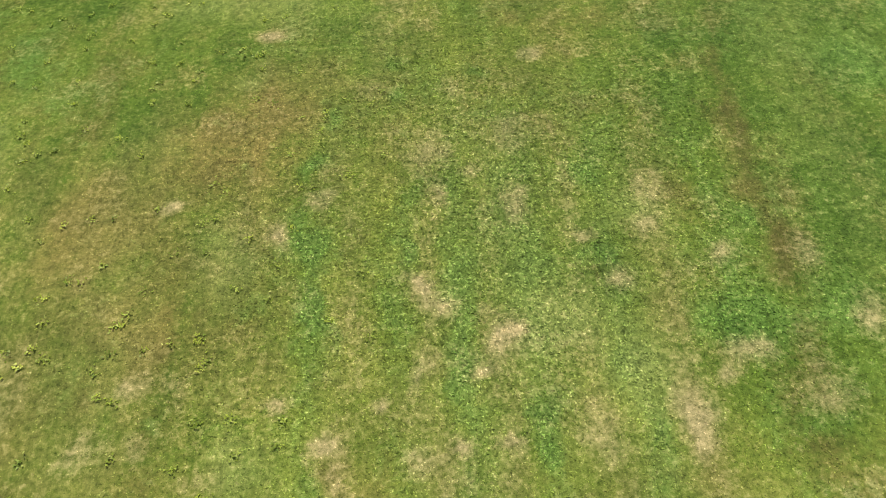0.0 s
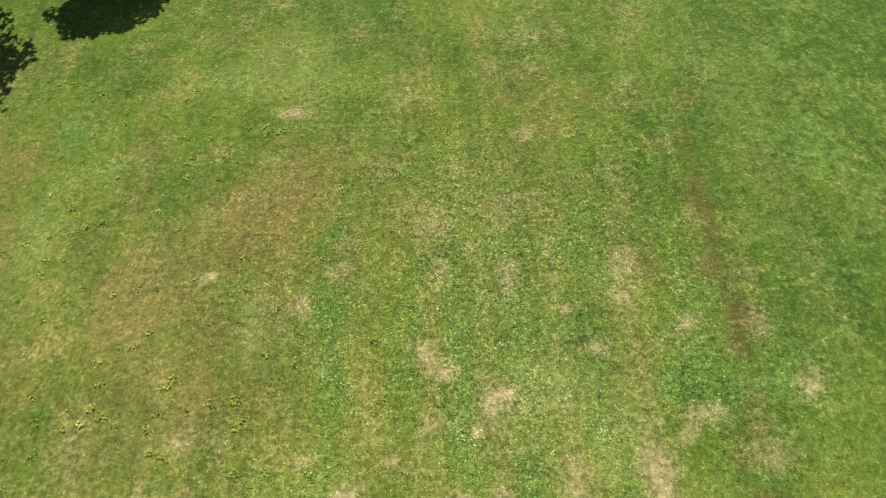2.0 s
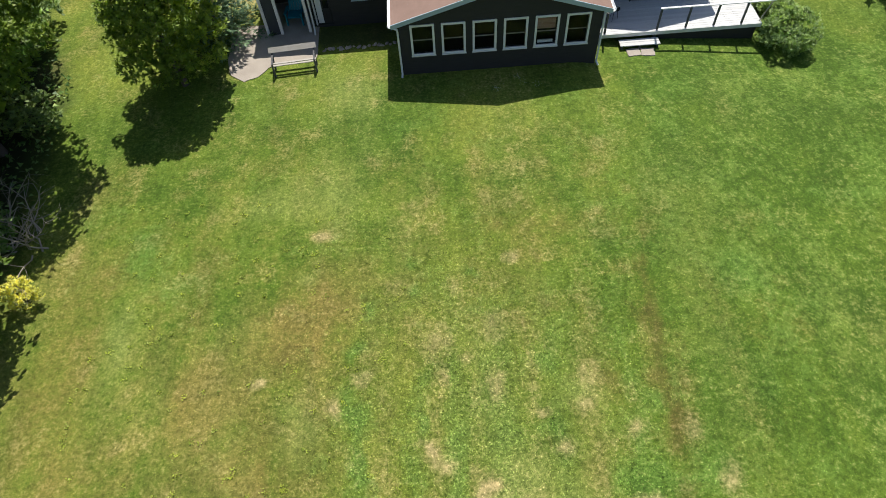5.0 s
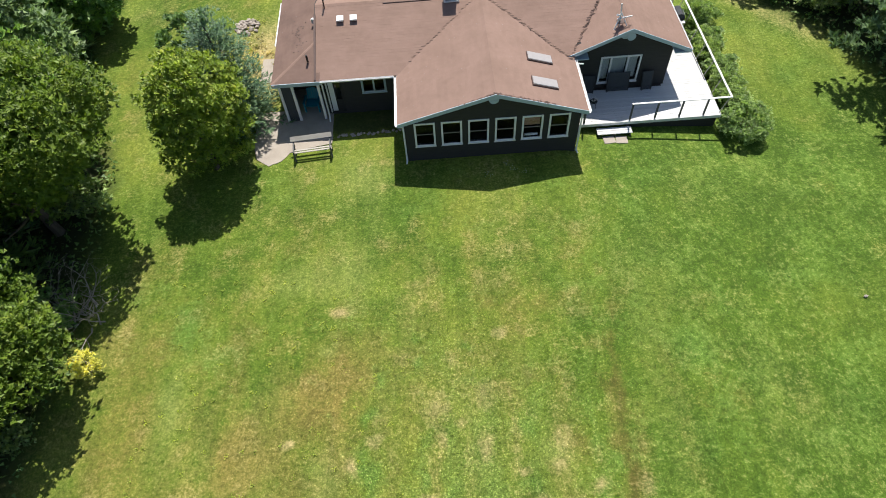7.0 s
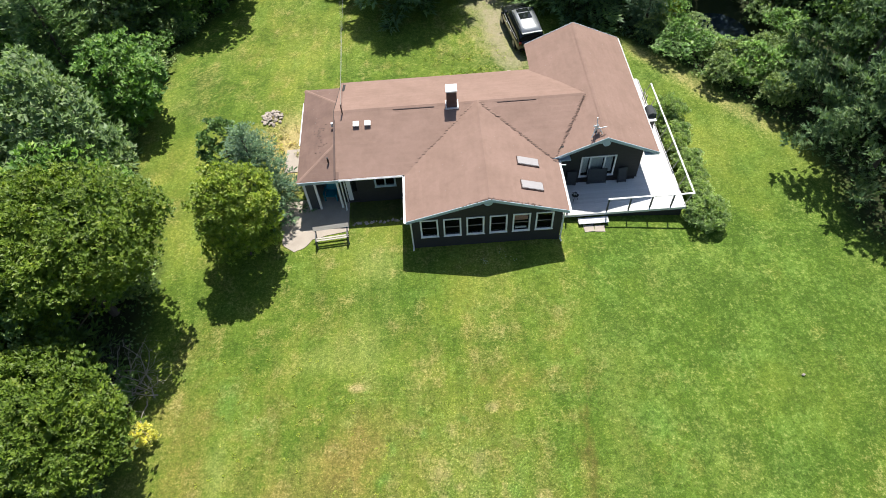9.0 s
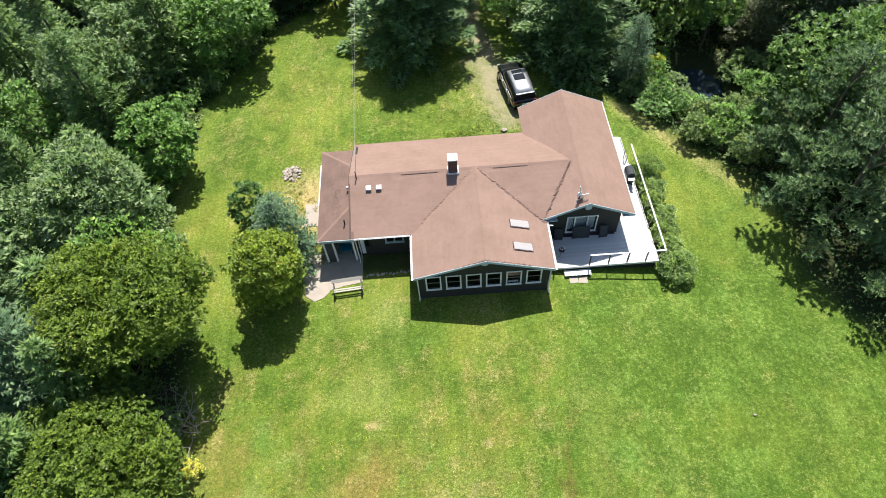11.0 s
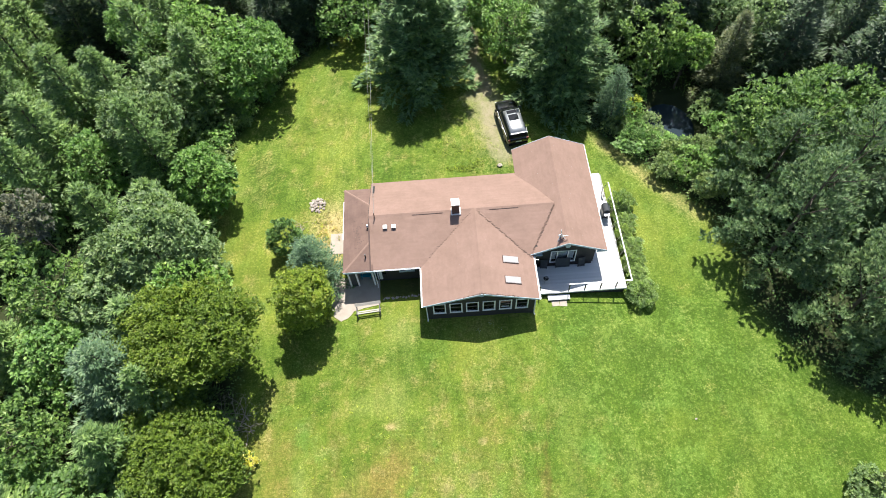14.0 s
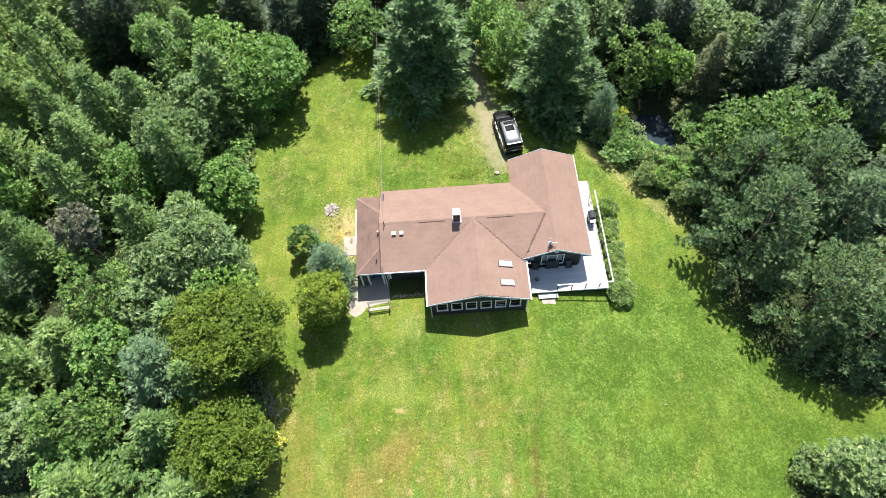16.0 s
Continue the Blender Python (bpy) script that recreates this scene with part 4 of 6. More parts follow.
# chimney
bm = boxed(1.46, 2.02, 26.85, 27.42, 3.3, 4.72)
ch = part("chimney", bm, M_CHIMNEY, house, "brown metal-clad chimney with white cap")
part("chimney_cap", boxed(1.42, 2.06, 26.81, 27.46, 4.78, 4.86, bevel=0.01), M_FLASH, ch, "white metal chimney cap")
for x in (1.5, 1.98):
    for y in (26.89, 27.38):
        part("cap_leg", boxed(x - 0.02, x + 0.02, y - 0.02, y + 0.02, 4.72, 4.782), M_STEEL, ch)
part("flashing", boxed(1.36, 2.12, 26.75, 26.845, 3.66, 3.72), M_FLASH, ch, "light metal flashing")
for x in (1.38, 2.04):
    part("flashing", boxed(x, x + 0.07, 26.78, 27.4, 3.72, 3.79), M_FLASH, ch)


# skylights, vents
def on_slope(x, y, which):
    if which == "m_e":
        z = S_EAVE + (MX1 - x) / (MX1 - MRX) * (MRZ - S_EAVE)
        return Matrix.Translation((x, y, z)) @ pose(0, 0, 0, 0, math.degrees(math.atan2(MRZ - S_EAVE, MX1 - MRX)), 0)
    z = 2.5 + (y - MIDS) / (MIDRY - MIDS) * (MIDRZ - 2.5)
    return Matrix.Translation((x, y, z)) @ pose(0, 0, 0, math.degrees(math.atan2(MIDRZ - 2.5, MIDRY - MIDS)), 0, 0)


for y in (22.85, 21.15):
    m = on_slope(5.47, y, "m_e")
    bm = boxed(-0.62, 0.62, -0.3, 0.3, 0.0, 0.055, m=m)
    s = part("skylight", bm, M_CHIMNEY, house, "skylight with a milky white dome")
    bm = boxed(-0.59, 0.59, -0.27, 0.27, 0.057, 0.1, bevel=0.02)
    bmesh.ops.transform(bm, verts=bm.verts, matrix=m)
    part("dome", bm, M_SKYLIGHT, s)
for x in (-3.68, -3.03):
    m = on_slope(x, 26.25, "mid")
    bm = boxed(-0.1, 0.1, -0.1, 0.1, 0.0, 0.1, m=m)
    v = part("roof_vent", bm, M_CHIMNEY, house, "square roof vent with a white hood")
    bm = boxed(-0.17, 0.17, -0.17, 0.15, 0.102, 0.19, bevel=0.015)
    bmesh.ops.transform(bm, verts=bm.verts, matrix=m)
    part("hood", bm, M_WHITE, v)
v = part("roof_vent", boxed(-5.14, -4.98, 26.5, 26.66, 3.2, 3.46, bevel=0.02), M_WHITE, house, "small white vent box at the roof edge")
v = part("vent_pipe", rodded((-5.25, 24.1, 2.85), (-5.25, 24.1, 3.22), 0.05, n=12), M_BLACK, house, "black vent pipe")
# service mast and antenna
part("service_mast", rodded((-4.45, 27.0, 3.6), (-4.45, 27.0, 4.35), 0.035, n=10), M_CHIMNEY, house, "dark service mast")
ant = part("antenna_mast", rodded((9.3, 24.0, 3.55), (9.2, 24.05, 4.75), 0.03, n=8), M_WHITE, house, "thin metal antenna mast")
for dx, dy in ((-0.3, -0.25), (0.35, -0.2), (0.0, 0.35)):
    part("mast_leg", rodded((9.28 + dx, 24.0 + dy, 3.68 - 0.06), (9.27, 24.02, 4.3), 0.026, n=6), M_WHITE, ant)
part("antenna_arm", rodded((9.1, 23.95, 4.05), (9.75, 23.9, 4.2), 0.03, n=8), M_WHITE, ant, "white antenna arm")
part("antenna_arm", rodded((9.05, 23.9, 4.3), (9.3, 24.1, 4.1), 0.05, 0.03, n=8), M_WHITE, ant)
part("mount_plate", boxed(9.12, 9.46, 23.85, 24.12, 3.86, 3.88), M_CHIMNEY, ant)


# moss and lifted shingle ends along valleys and the front rake
def tufts(name, a, b, n, size, seed, spread, label):
    rng = random.Random(seed)
    a, b = Vector(a), Vector(b)
    bm = bmesh.new()
    for _ in range(n):
        p = a.lerp(b, rng.random()) + Vector((rng.gauss(0, spread), rng.gauss(0, spread), 0.03))
        r = size * rng.uniform(0.5, 1.3)
        made = bmesh.ops.create_icosphere(bm, subdivisions=1, radius=r)["verts"]
        bmesh.ops.transform(bm, verts=made, matrix=Matrix.Translation(p) @ Matrix.Diagonal((rng.uniform(0.8, 1.8), rng.uniform(0.8, 1.4), 0.5, 1)))
    ob = part(name, bm, M_MOSS, house, label)
    ob["kind"] = "stuff"


tufts("moss", (MRX - 1.9, MY + 0.05, S_EAVE + 0.42 * 1.4 + 0.1), (MRX, MY + 0.05, MRZ), 70, 0.028, 4, 0.03, "crumbling moss along the gable edge")
tufts("moss", (MRX, MY + 0.05, MRZ), (MRX + 2.6, MY + 0.05, MRZ - 0.83), 80, 0.026, 5, 0.03, "crumbling moss along the gable edge")


def valley(a, b, n, seed):
    """Dark ragged shingle ends in a valley."""
    rng = random.Random(seed)
    a, b = Vector(a), Vector(b)
    way = (b - a).normalized()
    for i in range(n):
        p = a.lerp(b, (i + rng.uniform(0.2, 0.8)) / n)
        bm = bmesh.new()
        l, w = rng.uniform(0.1, 0.2), rng.uniform(0.03, 0.055)
        side = way.cross(Vector((0, 0, 1))).normalized()
        o = side * rng.uniform(-0.05, 0.05)
        flat = Vector((1, 0, 0))
        prism(bm, [p + o - flat * l * 0.6, p + o + flat * l * 0.6, p + o + flat * l * 0.45 + way * w, p + o - flat * l * 0.4 + way * w * 0.7], (0, 0, 0.015))
        part("valley_shingle", bm, M_MOSS, house, "dark ragged shingle end in a roof valley")


valley((7.1, 23.25, 2.58), (3.3, 27.0, 3.79), 40, 1)
valley((-1.0, 23.3, 2.55), (2.9, 26.9, 3.72), 26, 2)
valley((7.2, 23.5, 2.68), (9.25, 27.1, 3.72), 36, 3)


# dark moss in spots on the lean-to's roof, a fan-shaped vent at the gable's peak, a lifted strip of flashing at the roof end
def speckled(n, x, y, seed):
    q = random.Random(seed)
    bm = bmesh.new()
    for _ in range(n):
        u, v = x + q.gauss(0, 0.22), y + q.gauss(0, 0.5)
        z = AZ + (u - AX) / (-4.86 - AX) * (AT - AZ) + 0.012
        made = bmesh.ops.create_icosphere(bm, subdivisions=1, radius=q.uniform(0.03, 0.06))["verts"]
        bmesh.ops.transform(bm, verts=made, matrix=Matrix.Translation((u, v, z)) @ Matrix.Diagonal((1.2, 0.9, 0.3, 1)))
    ob = part("moss", bm, M_MOSS, house, "spots of dark moss on the shingles")
    ob["kind"] = "stuff"


speckled(26, -5.85, 26.6, 6)
speckled(10, -5.8, 25.2, 7)
bm = bmesh.new()
fan = [(ERX + 0.2 * math.cos(a), EY0 + 0.04, ERZ - 0.42 - 0.2 * math.sin(a)) for a in [i * math.tau / 20 for i in range(20)]]
prism(bm, fan, (0, -0.045, 0))
part("gable_ornament", bm, M_FASCIA, house, "pale blue-grey round plate below the gable peak")
prism(bm := bmesh.new(), [(MIDX0 - 0.05, 23.1, 2.52), (MIDX0 - 0.05, 26.6, 3.62), (MIDX0 + 0.05, 26.6, 3.62), (MIDX0 + 0.05, 23.1, 2.52)], (0, 0, 0.05))
part("edge_flashing", bm, M_CHIMNEY, house, "dark brown edge flashing")

# ---------- plants ----------
def leaf_mesh(name, base, way, up, length, width, material, extra=None):
    """Leaves as pointed blades: base, way and up are arrays of vectors."""
    way = way / np.linalg.norm(way, axis=1, keepdims=True)
    side = np.cross(way, up)
    side = side / (np.linalg.norm(side, axis=1, keepdims=True) + 1e-9)
    nrm = np.cross(side, way)
    length, width = length[:, None], width[:, None]
    root = base + way * length * 0.22
    co = np.stack([root + side * width + nrm * width * 0.3, base + way * length, root - side * width], 1).reshape(-1, 3)
    n = len(base)
    me = bpy.data.meshes.new(name)
    me.vertices.add(3 * n)
    me.vertices.foreach_set("co", co.astype(np.float32).ravel())
    me.loops.add(3 * n)
    me.loops.foreach_set("vertex_index", np.arange(3 * n, dtype=np.int32))
    me.polygons.add(n)
    me.polygons.foreach_set("loop_start", np.arange(0, 3 * n, 3, dtype=np.int32))
    me.update(calc_edges=True)
    me.materials.append(material)
    return me


def sprig_mesh(name, base, axis, k, length, width, spread, material, rng, blunt):
    """Sprigs of k leaves or needles each, spread round their axis from one root, so that a sprig has one shade."""
    n = len(base)
    axis = axis / (np.linalg.norm(axis, axis=1, keepdims=True) + 1e-9)
    d = axis[:, None] + spread * unit(rng, n * k).reshape(n, k, 3)
    d = d / (np.linalg.norm(d, axis=2, keepdims=True) + 1e-9)
    side = np.cross(d, np.array([0, 0, 0.9]) + 0.4 * axis[:, None] + 0.4 * unit(rng, n * k).reshape(n, k, 3))
    side = side / (np.linalg.norm(side, axis=2, keepdims=True) + 1e-9)
    far = (length[:, None] * rng.uniform(0.65, 1.3, (n, k)))[:, :, None]
    w = width * far
    root = base[:, None]
    a = root + d * far * (0.55 if blunt else 0.38) + side * w
    b = root + d * far - side * w * (0.45 if blunt else 0.0)
    co = np.concatenate([root, np.stack([a, b], 2).reshape(n, 2 * k, 3)], 1).reshape(-1, 3)
    first = (np.arange(n) * (1 + 2 * k))[:, None]
    j = np.arange(k)[None]
    faces = np.stack([first + 0 * j, first + 1 + 2 * j, first + 2 + 2 * j], 2).reshape(-1)
    me = bpy.data.meshes.new(name)
    me.vertices.add(len(co))
    me.vertices.foreach_set("co", co.astype(np.float32).ravel())
    me.loops.add(len(faces))
    me.loops.foreach_set("vertex_index", faces.astype(np.int32))
    me.polygons.add(n * k)
    me.polygons.foreach_set("loop_start", np.arange(0, 3 * n * k, 3, dtype=np.int32))
    me.update(calc_edges=True)
    me.materials.append(material)
    return me


def unit(rng, n):
    v = rng.normal(size=(n, 3))
    return v / np.linalg.norm(v, axis=1, keepdims=True)


def crown_mesh(r, z0, z1, clumps, leaves, size, material, seed, lobes=9, low=-0.45):
    """A broad-leaved crown: several lobes, each set with clumps of leaves, and some leaves inside."""
    rng = np.random.RandomState(seed)
    mid, half = (z0 + z1) / 2, (z1 - z0) / 2
    lc = unit(rng, lobes) * rng.uniform(0.38, 0.62, lobes)[:, None]
    lc[0] = (0.05, 0.05, 0.3)
    lr = rng.uniform(0.3, 0.5, lobes)
    lr[0] = 0.62
    pick = rng.choice(lobes, clumps * 5, p=lr**2 / (lr**2).sum())
    d = unit(rng, len(pick))
    pts = lc[pick] + d * lr[pick][:, None] * rng.uniform(0.74, 1.08, len(pick))[:, None]
    deep = (np.linalg.norm(pts[:, None] - lc[None], axis=2) < lr[None] * 0.78).any(1)
    keep = ~deep & (pts[:, 2] > low - 0.2) & (d[:, 2] > -0.75)
    pts, d = pts[keep][:clumps * 6 // 10], d[keep][:clumps * 6 // 10]
    wide = 0.93 / np.percentile(np.hypot(pts[:, 0], pts[:, 1]), 92)
    grow = np.array([wide, wide, 0.95 / np.percentile(pts[:, 2], 98)])
    pts = pts * grow
    centre = pts * [r, r, half] + [0, 0, mid]
    rc = rng.uniform(0.26, 0.52, len(pts)) * (r / 3) ** 0.5
    k = 6
    n = leaves // k
    which = rng.choice(len(pts), n, p=rc**2 / (rc**2).sum())
    dirs = unit(rng, n)
    dirs[:, 2] = np.where(dirs[:, 2] < -0.3, -dirs[:, 2], dirs[:, 2])
    base = centre[which] + dirs * (rc[which] * rng.rand(n) ** 0.35)[:, None] * [1.1, 1.1, 0.7]
    n_in = max(60, n // 12)
    core = rng.choice(lobes, n_in, p=lr**3 / (lr**3).sum())
    inner = (lc[core] + unit(rng, n_in) * (lr[core] * 0.6 * rng.rand(n_in) ** 0.4)[:, None]) * grow * [r, r, half] + [0, 0, mid]
    base = np.concatenate([base, inner])
    base[:, 2] = np.maximum(base[:, 2], 0.03)
    axis = np.concatenate([dirs * 0.6 + d[which] * 0.6 + [0, 0, 0.5], unit(rng, n_in)])
    length = size * rng.uniform(0.85, 1.35, len(base))
    length[n:] = 0.11 * r * rng.uniform(0.7, 1.3, n_in)
    return sprig_mesh("crown", base, axis, k, length, 0.36, 0.95, material, rng, True)


def trunk_mesh(z, r, limbs, reach, seed, material=None):
    rng = random.Random(seed)
    bm = bmesh.new()
    p, pr, path = Vector((0, 0, -0.25)), r, []
    for i in range(6):
        q = p + Vector((rng.gauss(0, 0.05), rng.gauss(0, 0.05), (z + 0.25) / 6))
        rod(bm, p, q, pr, pr * 0.82, 9)
        path.append((p.copy(), pr))
        p, pr = q, pr * 0.82
    for i in range(limbs):
        s, sr = path[rng.randint(2, 5)]
        a = rng.uniform(0, math.tau)
        e = s + Vector((math.cos(a) * reach * rng.uniform(0.4, 0.7), math.sin(a) * reach * rng.uniform(0.4, 0.7), z * rng.uniform(0.15, 0.4)))
        k = s.lerp(e, 0.5) + Vector((0, 0, -0.12))
        rod(bm, s, k, sr * 0.5, sr * 0.33, 7)
        rod(bm, k, e, sr * 0.33, sr * 0.1, 6)
    return mesh_of("trunk", bm, material or M_BARK)


def broadleaf(name, label, r, h, material, seed, clumps=120, leaves=9000, size=0.3, low=-0.45, z0=None, category="tree", group="trees"):
    t = thing(name, label, category, group)
    ob = new("trunk", trunk_mesh(h * 0.72, 0.045 * r + 0.04, 7, r, seed))
    ob.parent = t
    ob = new("crown", crown_mesh(r, h * 0.14 if z0 is None else z0, h, clumps, leaves, size, material, seed, low=low))
    ob.parent = t
    return t


def fir_mesh(r, h, z0, material, seed, droop=0.12, step_z=0.42, spray=0.42, power=0.8, dense=1.0):
    """A conifer crown: whorls of drooping boughs, each set with flat sprays."""
    rng = np.random.RandomState(seed)
    bases, axes, lens = [], [], []
    z = z0
    while z < h - 0.15:
        f = (z - z0) / (h - z0)
        boughs = rng.randint(6, 10)
        for a in rng.rand() * 6.28 + np.arange(boughs) * 6.283 / boughs + rng.normal(size=boughs) * 0.25:
            ln = r * ((1 - f) ** power) * rng.uniform(0.68, 1.15) + 0.12
            out, across = np.array([math.cos(a), math.sin(a), 0]), np.array([-math.sin(a), math.cos(a), 0])
            n = max(3, int(ln / 0.34 * dense))
            s = 1 - 0.85 * (np.arange(n) + rng.rand(n)) / n
            lift = 0.35 * f - droop * (1 - f)
            line = out * (s * ln)[:, None] + np.array([0, 0, 1]) * (z + rng.uniform(-0.12, 0.12) + ln * (lift * s - 0.18 * s * s + 0.16 * s**3))[:, None]
            fan = 0.3 * ln * (1.15 - s)
            for sgn in (-1, 0, 1):
                bases.append(line + across * (sgn * fan * rng.uniform(0.3, 1.0, n))[:, None] + rng.normal(size=(n, 3)) * 0.05)
                axes.append(out * rng.uniform(0.6, 1.0, n)[:, None] + across * sgn * rng.uniform(0.3, 0.9, n)[:, None] + np.array([0, 0, 1]) * rng.uniform(0.0, 0.45, n)[:, None])
                lens.append(spray * rng.uniform(0.75, 1.25, n) * (0.6 + 0.4 * (1 - f)))
        z += step_z * rng.uniform(0.8, 1.2) * (1 - 0.35 * f)
    n = 8
    bases.append(np.array([0, 0, h - 0.4]) + rng.normal(size=(n, 3)) * [0.04, 0.04, 0.2])
    axes.append(np.array([0, 0, 1.0]) + rng.normal(size=(n, 3)) * 0.4)
    lens.append(np.full(n, 0.36))
    base, axis, length = (np.concatenate(v) for v in (bases, axes, lens))
    return sprig_mesh("crown", base, axis, 4, length, 0.22, 0.5, material, rng, False)


def pine_mesh(r, h, z0, material, seed, step_z=0.8, tuft=0.34, power=0.55, boughs=7, dense=1.0):
    """A pine crown: open whorls of rising boughs that end in clusters of round tufts."""
    rng = np.random.RandomState(seed)
    bases, axes, lens = [], [], []
    z = z0
    while z < h - 0.3:
        f = (z - z0) / (h - z0)
        m = rng.randint(boughs - 2, boughs + 2)
        for a in rng.rand() * 6.28 + np.arange(m) * 6.283 / m + rng.normal(size=m) * 0.3:
            ln = r * ((1 - f) ** power) * rng.uniform(0.72, 1.08) + 0.15
            out, across = np.array([math.cos(a), math.sin(a), 0]), np.array([-math.sin(a), math.cos(a), 0])
            n = max(6, int(ln * 13.0 * dense))
            s = 0.26 + 0.74 * rng.rand(n) ** 0.6
            twig = np.round((s - 0.26) * ln / 0.5) * 0.5
            reach = rng.uniform(-1, 1, n)
            side = reach * (0.12 + 0.24 * ln * (1.12 - s)) + rng.normal(size=n) * 0.05
            s = np.clip(0.26 + (twig + 0.3 * np.abs(reach)) / ln, 0.2, 1.05) + rng.normal(size=n) * 0.012
            rise = ln * (-0.1 * s + (0.16 + 0.3 * f) * s**2) + rng.normal(size=n) * 0.06
            bases.append(out * (s * ln)[:, None] + across * side[:, None] + np.array([0, 0, 1]) * (z + rng.uniform(-0.2, 0.2) + rise)[:, None])
            axes.append(out * rng.uniform(0.2, 0.9, n)[:, None] + across * (side * 0.6)[:, None] + np.array([0, 0, 1]) * rng.uniform(0.4, 1.0, n)[:, None])
            lens.append(tuft * rng.uniform(0.75, 1.25, n) * (0.7 + 0.3 * (1 - f)))
        z += step_z * rng.uniform(0.75, 1.2) * (1 - 0.4 * f)
    n = 7
    bases.append(np.array([0, 0, h - 0.45]) + rng.normal(size=(n, 3)) * [0.08, 0.08, 0.22])
    axes.append(np.array([0, 0, 1.0]) + rng.normal(size=(n, 3)) * 0.4)
    lens.append(np.full(n, tuft))
    base, axis, length = (np.concatenate(v) for v in (bases, axes, lens))
    return sprig_mesh("crown", base, axis, 6, length, 0.24, 0.7, material, rng, False)


def conifer(name, label, r, h, material, seed, z0=0.4, category="tree", group="trees", crown=fir_mesh, **kw):
    t = thing(name, label, category, group)
    ob = new("trunk", trunk_mesh(h * 0.92, 0.012 * h + 0.05, 0 if crown is fir_mesh else 8, r, seed))
    ob.parent = t
    ob = new("crown", crown(r, h, z0, material, seed, **kw))
    ob.parent = t
    return t


def planted(tree, x, y, turn=0.0, sx=1.0, sz=1.0, sink=0.0):
    tree.matrix_basis = Matrix.Translation((x, y, ground_z(x, y) - sink)) @ pose(0, 0, 0, 0, 0, turn) @ Matrix.Diagonal((sx, sx, sz, 1))
    return tree


def another(tree, x, y, turn=0.0, sx=1.0, sz=1.0, sink=0.0):
    """A copy of a tree at another place and size."""
    keep = tree.scale.copy()
    t = copy_thing(tree, Matrix.Translation((x, y, ground_z(x, y) - sink)) @ pose(0, 0, 0, 0, 0, turn) @ Matrix.Diagonal((sx / keep.x, sx / keep.y, sz / keep.z, 1)))
    return t


# the trees round the lawn that stand out singly
planted(broadleaf("broadleaf_tree", "large round olive-green tree at the lawn's edge", 4.75, 8.4, L_OLIVE, 11, 1000, 64000, 0.155, z0=0.9, low=-0.12), -16.5, 17.2)
planted(broadleaf("broadleaf_tree", "low round olive-green tree at the lawn's edge", 4.2, 5.8, L_OLIVE, 12, 860, 52000, 0.155, z0=-0.4, low=-0.12), -16.7, 9.6)
planted(broadleaf("broadleaf_tree", "yellow-green tree standing beside the patio", 2.5, 5.9, L_LIME, 13, 420, 27000, 0.145, z0=-0.6), -9.95, 20.4)
spruce_d = planted(conifer("blue_spruce", "small blue spruce beside the house", 2.5, 6.1, L_BLUE, 14, 0.15, step_z=0.3, spray=0.25, power=0.62, dense=2.0), -9.15, 23.8)
small_tree = planted(broadleaf("shrub", "small green tree near the rock pile", 1.25, 3.7, L_GREEN, 15, 90, 5200, 0.17, z0=0.1, category="shrub"), -11.7, 26.9)
another(small_tree, -10.4, 26.0, 130, 0.75, 0.55)
planted(conifer("blue_spruce", "blue spruce among the woodland trees", 4.8, 8.6, L_BLUE, 16, 0.3, step_z=0.42, spray=0.42, power=0.7, dense=1.4), -21.2, 15.4)
grey_g = planted(broadleaf("broadleaf_tree", "tall grey-green tree at the lawn's edge", 4.1, 9.5, L_GREY, 17, 700, 18000, 0.26), -19.4, 23.6)
planted(broadleaf("broadleaf_tree", "bright green broadleaf tree at the lawn's edge", 2.8, 5.3, L_BRIGHT, 18, 330, 10000, 0.26, z0=0.1), -19.1, 32.2)
planted(broadleaf("broadleaf_tree", "bright green spreading broadleaf tree", 4.1, 6.9, L_BRIGHT, 19, 560, 14000, 0.28, z0=0.5), -16.3, 46.2)
pine_j = planted(conifer("pine_tree", "tall grey-green pine in the woods", 3.0, 11.4, L_PINE, 20, 0.8, power=0.7, step_z=0.5, spray=0.5, dense=1.0), -22.0, 33.6)
planted(conifer("fir_tree", "tall dark fir behind the house", 5.7, 14.0, L_DARK, 21, 1.7, droop=0.2, step_z=0.62, spray=0.6, power=0.72, dense=1.9), -0.3, 45.8)
fir_l = planted(conifer("fir_tree", "tall dark fir beside the driveway", 5.2, 12.8, L_DARK, 22, 1.4, droop=0.2, step_z=0.62, spray=0.6, power=0.72, dense=1.9), 12.3, 42.8)
wood_1 = planted(broadleaf("broadleaf_tree", "green broadleaf tree in the woods", 3.0, 7.6, L_GREEN, 23, 330, 8000, 0.235, z0=0.4), 20.8, 44.0)
wood_2 = planted(broadleaf("broadleaf_tree", "thin grey-green tree beside the pond", 2.6, 8.6, L_GREY, 24, 300, 8000, 0.235, z0=0.6), 29.4, 43.4)
planted(broadleaf("broadleaf_tree", "light yellow-green tree beside the pond", 1.9, 6.4, L_BRIGHT, 30, 200, 7000, 0.2, z0=0.3), 23.4, 42.6)
planted(conifer("larch_tree", "thin dull olive conifer beside the pond", 2.3, 9.0, L_LARCH, 39, 0.6, droop=0.1, step_z=0.42, spray=0.4, power=0.7, dense=1.5), 26.8, 41.6)
wood_3 = planted(broadleaf("broadleaf_tree", "bright green broadleaf tree in the woods", 3.0, 7.4, L_BRIGHT, 25, 330, 8000, 0.235, z0=0.4), 7.8, 47.2)
